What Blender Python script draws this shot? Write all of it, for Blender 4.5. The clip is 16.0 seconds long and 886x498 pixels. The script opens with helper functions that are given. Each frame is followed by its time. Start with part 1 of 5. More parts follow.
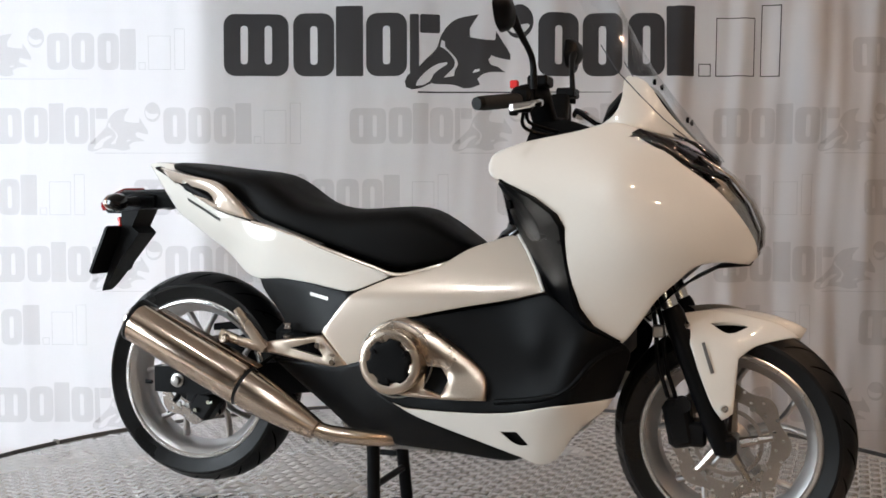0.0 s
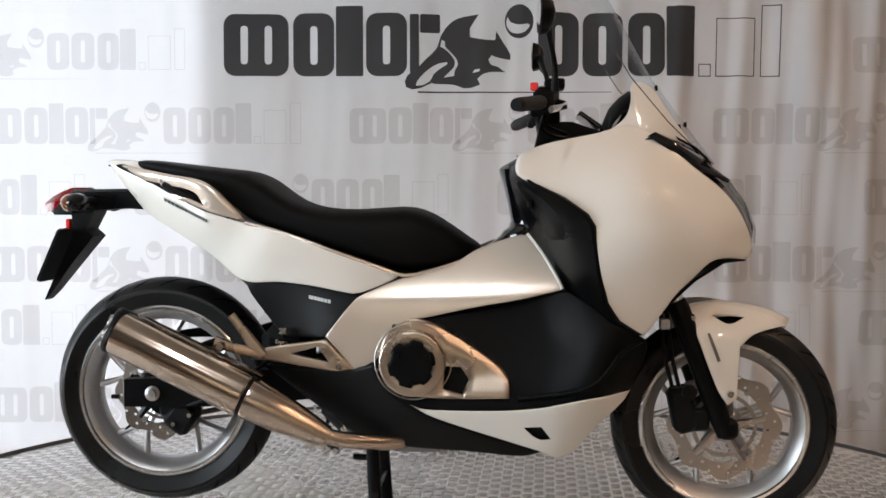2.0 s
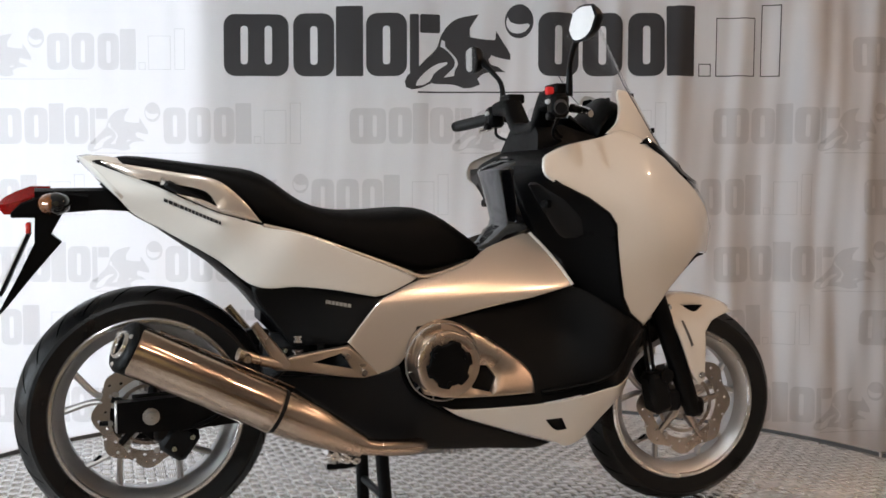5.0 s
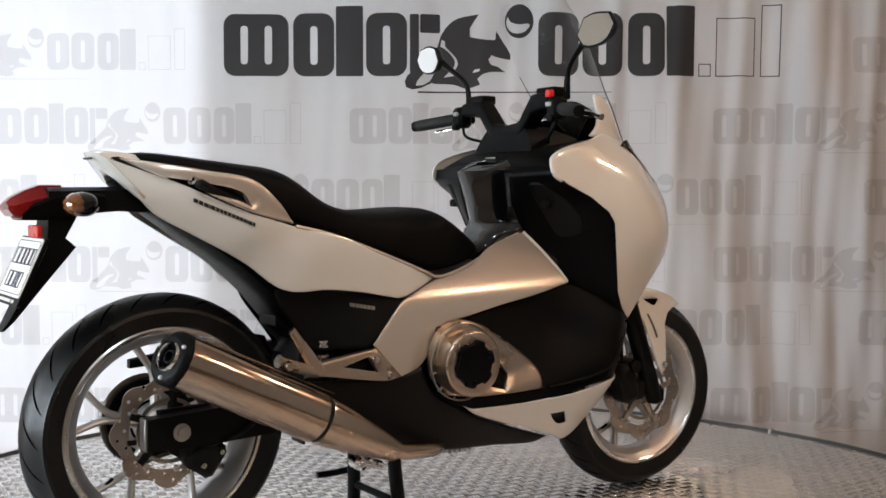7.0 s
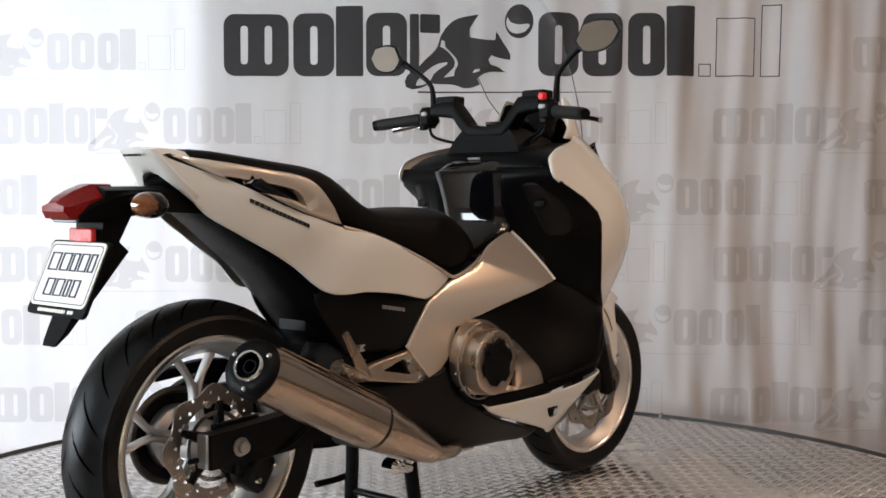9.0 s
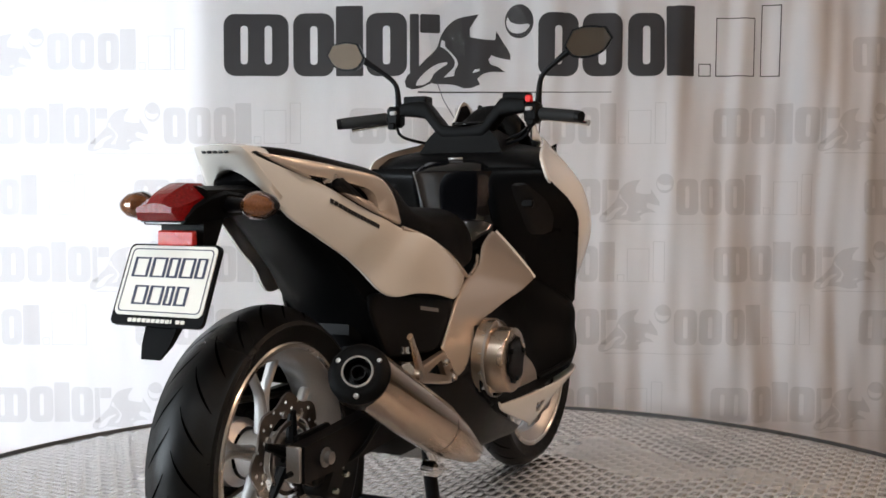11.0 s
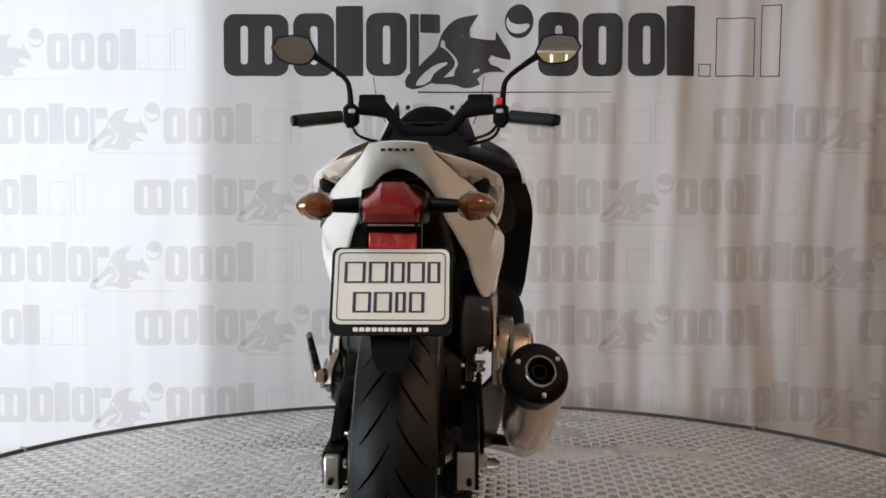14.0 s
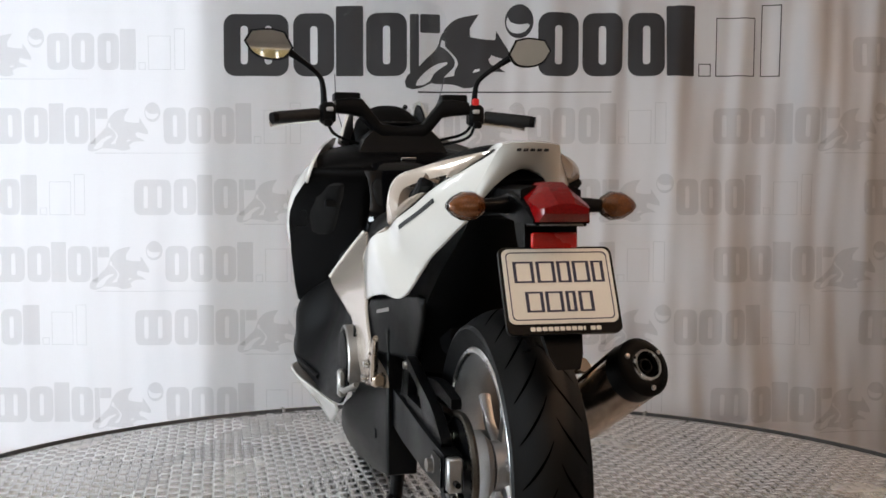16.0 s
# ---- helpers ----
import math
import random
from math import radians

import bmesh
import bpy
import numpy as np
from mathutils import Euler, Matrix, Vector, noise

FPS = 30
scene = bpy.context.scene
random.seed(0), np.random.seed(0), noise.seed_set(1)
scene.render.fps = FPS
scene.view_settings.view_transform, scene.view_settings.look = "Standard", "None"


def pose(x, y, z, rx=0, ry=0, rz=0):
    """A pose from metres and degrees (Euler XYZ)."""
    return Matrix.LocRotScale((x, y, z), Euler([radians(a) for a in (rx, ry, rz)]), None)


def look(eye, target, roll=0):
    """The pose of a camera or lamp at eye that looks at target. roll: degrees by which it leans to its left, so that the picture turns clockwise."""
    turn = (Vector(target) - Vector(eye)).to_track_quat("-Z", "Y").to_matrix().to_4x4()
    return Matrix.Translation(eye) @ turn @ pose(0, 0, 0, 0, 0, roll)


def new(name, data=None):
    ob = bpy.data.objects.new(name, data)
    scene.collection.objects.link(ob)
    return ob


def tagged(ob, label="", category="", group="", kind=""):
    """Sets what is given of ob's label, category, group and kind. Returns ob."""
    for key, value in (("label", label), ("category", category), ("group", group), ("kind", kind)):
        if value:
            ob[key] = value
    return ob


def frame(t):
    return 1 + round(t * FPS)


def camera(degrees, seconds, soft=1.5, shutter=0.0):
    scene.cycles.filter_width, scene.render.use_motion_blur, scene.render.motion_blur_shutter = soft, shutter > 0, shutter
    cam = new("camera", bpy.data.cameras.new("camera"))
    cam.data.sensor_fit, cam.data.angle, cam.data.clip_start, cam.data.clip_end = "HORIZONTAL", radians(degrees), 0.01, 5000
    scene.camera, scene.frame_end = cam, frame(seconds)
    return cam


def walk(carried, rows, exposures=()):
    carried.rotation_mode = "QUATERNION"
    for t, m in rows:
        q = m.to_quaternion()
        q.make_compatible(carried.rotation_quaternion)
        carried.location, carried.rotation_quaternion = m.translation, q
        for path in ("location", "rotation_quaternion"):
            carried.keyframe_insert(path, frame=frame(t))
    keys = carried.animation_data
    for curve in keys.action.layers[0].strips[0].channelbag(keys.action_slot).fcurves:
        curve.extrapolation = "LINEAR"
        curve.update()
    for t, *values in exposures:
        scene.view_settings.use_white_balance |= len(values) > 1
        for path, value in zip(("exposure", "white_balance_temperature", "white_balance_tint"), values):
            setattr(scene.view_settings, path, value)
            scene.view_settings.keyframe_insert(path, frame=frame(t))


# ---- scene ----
# ---- camera, fixed on its stand ----
cam = camera(45.08, 16.0, soft=1.6)
EYE_POSE = pose(0.0, -2.85, 0.905, 90 - 2.827, 0, 0)
walk(cam, [(0, EYE_POSE), (16.0, EYE_POSE)],
     [(0, -0.2), (4, -0.17), (8, -0.14), (9.2, -0.08), (11.3, -0.02), (11.8, -0.06), (12.5, -0.17), (13.5, -0.17), (14.5, -0.27), (16, -0.26)])

# ---- light ----
FLOOR = -0.30          # room floor; the turntable top is z = 0
CLOTH = 2.00           # y of the hanging banner
world = bpy.data.worlds.new("sky")
scene.world = world
world.use_nodes = True
wn = world.node_tree.nodes
sky = wn.new("ShaderNodeTexSky")
sky.sky_type, sky.sun_disc = "NISHITA", False
sky.sun_elevation, sky.sun_rotation = radians(38), radians(60)
world.node_tree.links.new(sky.outputs[0], wn["Background"].inputs[0])
wn["Background"].inputs[1].default_value = 0.1


def area(name, eye, target, sx, sy, watts, colour):
    d = bpy.data.lights.new(name, "AREA")
    d.shape, d.size, d.size_y, d.energy, d.color = "RECTANGLE", sx, sy, watts, colour
    ob = new(name, d)
    ob.matrix_world = look(eye, target)
    return ob


COOL, WARM, LAMP = (0.82, 0.92, 1.0), (1.0, 0.66, 0.44), (0.92, 0.97, 1.0)
area("window_light_back", (-2.2, CLOTH + 3.0, 1.3), (-2.0, CLOTH, 1.0), 4.0, 3.4, 540, COOL)
area("window_light_side", (-4.40, -1.5, 1.02), (0, 0.3, 0.9), 2.0, 1.4, 250, COOL)
area("window_light_south", (0.2, -7.62, 1.25), (0.2, 0, 1.25), 5.4, 2.2, 125, (1.0, 0.90, 0.80))


def spot(x, y, z, target, watts, colour, size):
    d = bpy.data.lights.new("ceiling_spot_light", "SPOT")
    d.energy, d.color, d.spot_size, d.spot_blend, d.shadow_soft_size = watts, colour, radians(size), 0.7, 0.05
    new("ceiling_spot_light", d).matrix_world = look((x, y, z), target)


for x, y in ((-1.6, -1.6), (-0.5, -2.2), (-0.9, -3.6)):
    spot(x, y, 2.84, (x * 0.9, 2.0, 0.7), 69, LAMP, 90)
for x, y in ((1.4, -1.9), (2.3, -2.3), (1.7, -3.6)):
    spot(x, y, 2.84, (x * 0.3, y + 1.9, 0.4), 44, WARM, 72)
for x, y in ((2.5, 0.6), (3.1, -1.0)):
    spot(x, y, 2.84, (x - 1.6, y + 0.5, 0.0), 62, WARM, 100)

# ---- materials ----
def mat(name, base, rough=0.5, metal=0.0, scale=40.0, vary=0.15, bump=0.0, bump_scale=None, coat=0.0, spec=0.5, rough_vary=0.1, random_tone=0.0):
    """A surface with two scales of tone, uneven gloss and fine relief."""
    m = bpy.data.materials.new(name)
    m.use_nodes = True
    n, l = m.node_tree.nodes, m.node_tree.links
    b = n["Principled BSDF"]
    b.inputs["Metallic"].default_value = metal
    b.inputs["Coat Weight"].default_value = coat
    b.inputs["Coat Roughness"].default_value = 0.04
    b.inputs["Specular IOR Level"].default_value = spec
    co = n.new("ShaderNodeTexCoord")
    fine, wide = n.new("ShaderNodeTexNoise"), n.new("ShaderNodeTexNoise")
    fine.inputs["Scale"].default_value, fine.inputs["Detail"].default_value = scale * 6, 4
    wide.inputs["Scale"].default_value, wide.inputs["Detail"].default_value = scale * 0.12, 5
    l.new(co.outputs["Object"], fine.inputs["Vector"])
    l.new(co.outputs["Object"], wide.inputs["Vector"])
    add = n.new("ShaderNodeMath")
    add.operation = "ADD"
    l.new(fine.outputs[0], add.inputs[0])
    l.new(wide.outputs[0], add.inputs[1])
    tone = n.new("ShaderNodeMapRange")
    tone.inputs[1].default_value, tone.inputs[2].default_value = 0.6, 1.4
    tone.inputs[3].default_value, tone.inputs[4].default_value = 1 - vary, 1 + vary
    l.new(add.outputs[0], tone.inputs[0])
    mul = n.new("ShaderNodeVectorMath")
    mul.operation = "SCALE"
    mul.inputs[0].default_value = base
    l.new(tone.outputs[0], mul.inputs["Scale"])
    l.new(mul.outputs[0], b.inputs["Base Color"])
    r = n.new("ShaderNodeMapRange")
    r.inputs[1].default_value, r.inputs[2].default_value = 0.35, 0.65
    r.inputs[3].default_value, r.inputs[4].default_value = max(rough * (1 - rough_vary * 2), 0.01), min(rough * (1 + rough_vary * 2), 1)
    l.new(wide.outputs[0], r.inputs[0])
    l.new(r.outputs[0], b.inputs["Roughness"])
    if bump:
        bn = n.new("ShaderNodeBump")
        bt = n.new("ShaderNodeTexNoise")
        bt.inputs["Scale"].default_value, bt.inputs["Detail"].default_value = bump_scale or scale * 10, 3
        l.new(co.outputs["Object"], bt.inputs["Vector"])
        bn.inputs["Strength"].default_value, bn.inputs["Distance"].default_value = bump, 0.002
        l.new(bt.outputs[0], bn.inputs["Height"])
        l.new(bn.outputs[0], b.inputs["Normal"])
    return m


def clear(name, colour, gloss=0.5):
    """Thin clear sheet: it lets light straight through and mirrors at a slant."""
    m = bpy.data.materials.new(name)
    m.use_nodes = True
    n, l = m.node_tree.nodes, m.node_tree.links
    t, g, mix = n.new("ShaderNodeBsdfTransparent"), n.new("ShaderNodeBsdfGlossy"), n.new("ShaderNodeMixShader")
    t.inputs[0].default_value = (*colour, 1)
    g.inputs["Roughness"].default_value = 0.02
    w, f = n.new("ShaderNodeLayerWeight"), n.new("ShaderNodeMapRange")
    f.interpolation_type = "SMOOTHERSTEP"
    f.inputs[1].default_value, f.inputs[2].default_value, f.inputs[3].default_value, f.inputs[4].default_value = 0.45, 1.0, 0.03, gloss
    l.new(w.outputs["Facing"], f.inputs[0])
    l.new(f.outputs[0], mix.inputs[0])
    l.new(t.outputs[0], mix.inputs[1])
    l.new(g.outputs[0], mix.inputs[2])
    l.new(mix.outputs[0], n["Material Output"].inputs[0])
    return m


M_WHITE = mat("pearl_white_paint", (0.66, 0.635, 0.59), 0.3, coat=1.0, scale=20, vary=0.012, bump=0.02, bump_scale=900, rough_vary=0.0, spec=0.15)
M_SILVER_PAINT = mat("silver_paint", (0.625, 0.535, 0.455), 0.25, metal=0.58, coat=0.5, vary=0.02, rough_vary=0.0)
M_PLASTIC = mat("textured_black_plastic", (0.0028, 0.0028, 0.003), 0.40, spec=0.07, bump=0.25, bump_scale=1500, vary=0.2)
M_COVER = mat("grained_black_cover", (0.003, 0.003, 0.0033), 0.38, spec=0.15, bump=0.2, bump_scale=1200, vary=0.2)
M_SHIELD = mat("satin_black_plastic", (0.002, 0.002, 0.0022), 0.34, spec=0.055, bump=0.1, bump_scale=1500, vary=0.15)
M_GLOSS = mat("gloss_black_plastic", (0.002, 0.002, 0.0025), 0.06, coat=0.25, spec=0.3, vary=0.1)
M_SEAT = mat("seat_vinyl", (0.003, 0.0028, 0.0028), 0.48, spec=0.07, bump=0.35, bump_scale=900, vary=0.2)
M_RUBBER = mat("tyre_rubber", (0.003, 0.003, 0.0032), 0.40, spec=0.2, bump=0.2, bump_scale=700, vary=0.25, rough_vary=0.2)
M_GRIP = mat("grip_rubber", (0.009, 0.009, 0.009), 0.6, spec=0.25, bump=0.4, bump_scale=500)
M_ALLOY = mat("cast_alloy", (0.47, 0.46, 0.455), 0.42, metal=1.0, vary=0.08, bump=0.05, bump_scale=800)
M_CAST = mat("grey_cast_metal", (0.33, 0.315, 0.30), 0.4, metal=0.9, vary=0.12, bump=0.15, bump_scale=600)
M_ENGINE = mat("satin_cast_alloy", (0.45, 0.37, 0.30), 0.30, metal=1.0, vary=0.08, bump=0.1, bump_scale=700)
M_STEEL = mat("brushed_exhaust_steel", (0.44, 0.35, 0.28), 0.20, metal=1.0, vary=0.05, rough_vary=0.2)
M_CHROME = mat("chrome", (0.8, 0.8, 0.8), 0.08, metal=1.0, vary=0.03)
M_DISC = mat("brake_disc_steel", (0.33, 0.295, 0.27), 0.3, metal=1.0, vary=0.12)
M_IRON = mat("black_painted_metal", (0.003, 0.003, 0.0034), 0.36, spec=0.09, vary=0.2)
M_DARK = mat("dark_engine_metal", (0.005, 0.005, 0.0055), 0.5, spec=0.12, vary=0.3)
M_MIRROR = mat("mirror_glass", (0.86, 0.87, 0.84), 0.02, metal=1.0, vary=0.01)
M_RED = mat("red_lens", (0.17, 0.0015, 0.002), 0.14, coat=0.2, spec=0.3, vary=0.55, scale=45, bump=0.5, bump_scale=160)
M_REFLEX = mat("red_reflex_plastic", (0.55, 0.012, 0.008), 0.25, coat=0.5, vary=0.25, scale=70, bump=0.4, bump_scale=500)
M_ZINC = mat("zinc_plated_steel", (0.50, 0.52, 0.44), 0.22, metal=1.0, vary=0.2)
M_INK = mat("black_print", (0.012, 0.012, 0.013), 0.45)
M_AMBER = mat("amber_lens", (0.15, 0.050, 0.012), 0.10, metal=0.35, coat=0.8, vary=0.6, scale=50, bump=0.5, bump_scale=140)
M_REDSW = mat("red_switch", (0.6, 0.01, 0.01), 0.4)
M_PLATE = mat("plate_white", (0.78, 0.76, 0.70), 0.35, coat=0.3, vary=0.03)
M_PRINT = mat("dark_blue_print", (0.02, 0.025, 0.06), 0.5)
M_GREYPRINT = mat("dark_grey_print", (0.09, 0.09, 0.09), 0.5)
M_CHAIN = mat("chain_metal", (0.07, 0.06, 0.05), 0.4, metal=0.9, vary=0.3)
M_GLASS = clear("screen_acrylic", (0.95, 0.96, 0.965), 0.35)
M_LENS = clear("headlight_lens", (0.95, 0.96, 0.96), 0.5)
M_LAMP = mat("lamp_reflector", (0.52, 0.49, 0.46), 0.10, metal=1.0, vary=0.45, scale=50, bump=1.0, bump_scale=70)
M_EDGE = mat("acrylic_cut_edge", (0.05, 0.055, 0.07), 0.3)
M_GREYSW = mat("grey_switch", (0.35, 0.35, 0.35), 0.5)
M_LED = bpy.data.materials.new("red_warning_light")
M_LED.use_nodes = True
M_LED.node_tree.nodes["Principled BSDF"].inputs["Emission Color"].default_value = (1, 0.02, 0.02, 1)
M_LED.node_tree.nodes["Principled BSDF"].inputs["Emission Strength"].default_value = 3
M_TABLE = mat("tread_plate_aluminium", (0.70, 0.695, 0.685), 0.34, metal=0.6, scale=12, vary=0.12, bump=0.1, bump_scale=300, rough_vary=0.25)
# Lighter base than the deck's aluminium: the ridges' glint is put into it.
M_BAR = mat("bright_tread_bar_aluminium", (0.93, 0.915, 0.895), 0.21, metal=0.95, scale=12, vary=0.08, rough_vary=0.25)
M_RIM = mat("turntable_rim_rubber", (0.03, 0.03, 0.032), 0.45)
M_WALL = mat("plastered_wall", (0.54, 0.485, 0.435), 0.9, scale=8, vary=0.06, bump=0.2, bump_scale=60)
M_CEIL = mat("ceiling_paint", (0.42, 0.375, 0.33), 0.95, scale=8, vary=0.05)
M_FLOOR = mat("workshop_floor", (0.25, 0.18, 0.13), 0.5, scale=6, vary=0.15)


def cloth_material(name, base, through_it, glow=None):
    """Thin printed fabric: daylight behind it shines through."""
    m = mat(name, base, 0.85, scale=30, vary=0.03, bump=0.1, bump_scale=1200, spec=0.2)
    n, l = m.node_tree.nodes, m.node_tree.links
    t = n.new("ShaderNodeBsdfTranslucent")
    t.inputs[0].default_value = (*(glow or base), 1)
    mix = n.new("ShaderNodeMixShader")
    mix.inputs[0].default_value = through_it
    l.new(n["Principled BSDF"].outputs[0], mix.inputs[1])
    l.new(t.outputs[0], mix.inputs[2])
    l.new(mix.outputs[0], n["Material Output"].inputs[0])
    return m


M_CLOTH = cloth_material("banner_fabric", (0.78, 0.765, 0.775), 0.4)
M_SLAT = cloth_material("blind_slat", (0.62, 0.55, 0.36), 0.45)


def thin_ink(name, base, cover):
    """A thin layer of ink that lets most light through to the cloth under it."""
    m = mat(name, base, 0.85, scale=30, vary=0.1, spec=0.1)
    n, l = m.node_tree.nodes, m.node_tree.links
    mix = n.new("ShaderNodeMixShader")
    mix.inputs[0].default_value = cover
    l.new(n.new("ShaderNodeBsdfTransparent").outputs[0], mix.inputs[1])
    l.new(n["Principled BSDF"].outputs[0], mix.inputs[2])
    l.new(mix.outputs[0], n["Material Output"].inputs[0])
    return m


M_FAINT = thin_ink("banner_print_pale", (0.20, 0.15, 0.12), 0.15)
M_BLACKPRINT = cloth_material("banner_print_dark", (0.045, 0.043, 0.045), 0.12)


# ---- mesh helpers ----
def spline(pts, step=0.012, corner=48):
    """A closed outline through pts, rounded but at sharp corners."""
    P = [np.array(p, float) for p in pts]
    n, out = len(P), []

    def sharp(i):
        a, b = P[i] - P[i - 1], P[(i + 1) % n] - P[i]
        c = a @ b / (np.linalg.norm(a) * np.linalg.norm(b) + 1e-12)
        return c < math.cos(radians(corner))

    for i in range(n):
        p0, p1, p2, p3 = P[i - 1], P[i], P[(i + 1) % n], P[(i + 2) % n]
        k = max(1, int(np.linalg.norm(p2 - p1) / step))
        L = np.linalg.norm(p2 - p1)

        def tan(a, b):
            d = b - a
            return d / (np.linalg.norm(d) + 1e-12) * L
        m1 = p2 - p1 if sharp(i) else tan(p0, p2)
        m2 = p2 - p1 if sharp((i + 1) % n) else tan(p1, p3)
        for j in range(k):
            t = j / k
            out.append((2 * t**3 - 3 * t**2 + 1) * p1 + (t**3 - 2 * t**2 + t) * m1 + (3 * t**2 - 2 * t**3) * p2 + (t**3 - t**2) * m2)
    return np.array(out)


def densify(pts, step):
    out = []
    P = [np.array(p, float) for p in pts]
    for a, b in zip(P, P[1:] + P[:1]):
        k = max(1, int(np.linalg.norm(b - a) / step))
        out += [a + (b - a) * j / k for j in range(k)]
    return np.array(out)


def inside(poly, q):
    x, y = q[:, 0], q[:, 1]
    r = np.zeros(len(q), bool)
    for (x1, y1), (x2, y2) in zip(poly, np.roll(poly, -1, 0)):
        if y1 != y2:
            r ^= ((y1 > y) != (y2 > y)) & (x < (x2 - x1) * (y - y1) / (y2 - y1) + x1)
    return r


def edge_distance(poly, q):
    d = np.full(len(q), 9.0)
    for a, b in zip(poly, np.roll(poly, -1, 0)):
        ab = b - a
        t = np.clip(((q - a) @ ab) / (ab @ ab + 1e-15), 0, 1)
        d = np.minimum(d, np.linalg.norm(q - a - t[:, None] * ab, axis=1))
    return d


def fill(outline, grid=0.02, holes=(), lip=0.0):
    """Triangles over an outline with holes: points, faces and rim distance."""
    from mathutils import geometry
    loops = [np.asarray(outline)] + [np.asarray(h) for h in holes]
    pts = np.concatenate(loops)
    edges, k = [], 0
    for L in loops:
        edges += [(k + i, k + (i + 1) % len(L)) for i in range(len(L))]
        k += len(L)
    lo, hi = loops[0].min(0), loops[0].max(0)
    gx, gy = np.meshgrid(np.arange(lo[0], hi[0], grid), np.arange(lo[1], hi[1], grid))
    gx = gx + (np.arange(len(gx)) % 2)[:, None] * grid / 2
    q = np.stack([gx.ravel(), gy.ravel()], 1)
    ok = inside(loops[0], q) if len(q) else np.zeros(0, bool)
    for L in loops[1:]:
        ok &= ~inside(L, q)
    q = q[ok]
    d = np.full(len(q), 9.0)
    for L in loops:
        d = np.minimum(d, edge_distance(L, q))
    q = q[d > max(grid * 0.45, lip * 1.25)]
    if lip:
        o = loops[0]
        tang = np.roll(o, -1, 0) - np.roll(o, 1, 0)
        side = np.stack([-tang[:, 1], tang[:, 0]], 1)
        side /= np.linalg.norm(side, axis=1)[:, None] + 1e-12
        if not inside(o, o + side * 0.0005).mean() > 0.5:
            side = -side
        for part_way in (0.12, 0.4, 1.0):
            c = o + side * lip * part_way
            c = c[inside(o, c)]
            c = c[edge_distance(o, c) > lip * part_way * 0.9]
            for L in loops[1:]:
                c = c[edge_distance(L, c) > 0.004]
                c = c[~inside(L, c)]
            q = np.concatenate([q, c])
    allp = np.concatenate([pts, q]) if len(q) else pts
    v, _, f, *_ = geometry.delaunay_2d_cdt([Vector(p) for p in allp], edges, [], 0, 1e-5)
    v = np.array([tuple(p) for p in v])
    f = np.array([t for t in f if len(t) == 3])
    c = v[f].mean(1)
    ok = inside(loops[0], c)
    for L in loops[1:]:
        ok &= ~inside(L, c)
    f = f[ok]
    area2 = (v[f[:, 1], 0] - v[f[:, 0], 0]) * (v[f[:, 2], 1] - v[f[:, 0], 1]) - (v[f[:, 1], 1] - v[f[:, 0], 1]) * (v[f[:, 2], 0] - v[f[:, 0], 0])
    f = f[np.abs(area2) > 1e-10]
    d = np.full(len(v), 9.0)
    for L in loops:
        d = np.minimum(d, edge_distance(L, v))
    return v, f, d


def surface(anchors, ease=1e-4):
    """A smooth sheet y(x, z) through a few known places (thin plate)."""
    a = np.array(anchors)
    P, n = a[:, :2], len(a)

    def U(r):
        return np.where(r > 0, r * r * np.log(np.maximum(r, 1e-9)), 0)
    K = U(np.linalg.norm(P[:, None] - P[None], axis=2)) + np.eye(n) * ease
    Q = np.c_[np.ones(n), P]
    w = np.linalg.solve(np.block([[K, Q], [Q.T, np.zeros((3, 3))]]), np.r_[a[:, 2], 0, 0, 0])
    return lambda p: U(np.linalg.norm(p[:, None] - P[None], axis=2)) @ w[:n] + w[n] + p @ w[n + 1:]


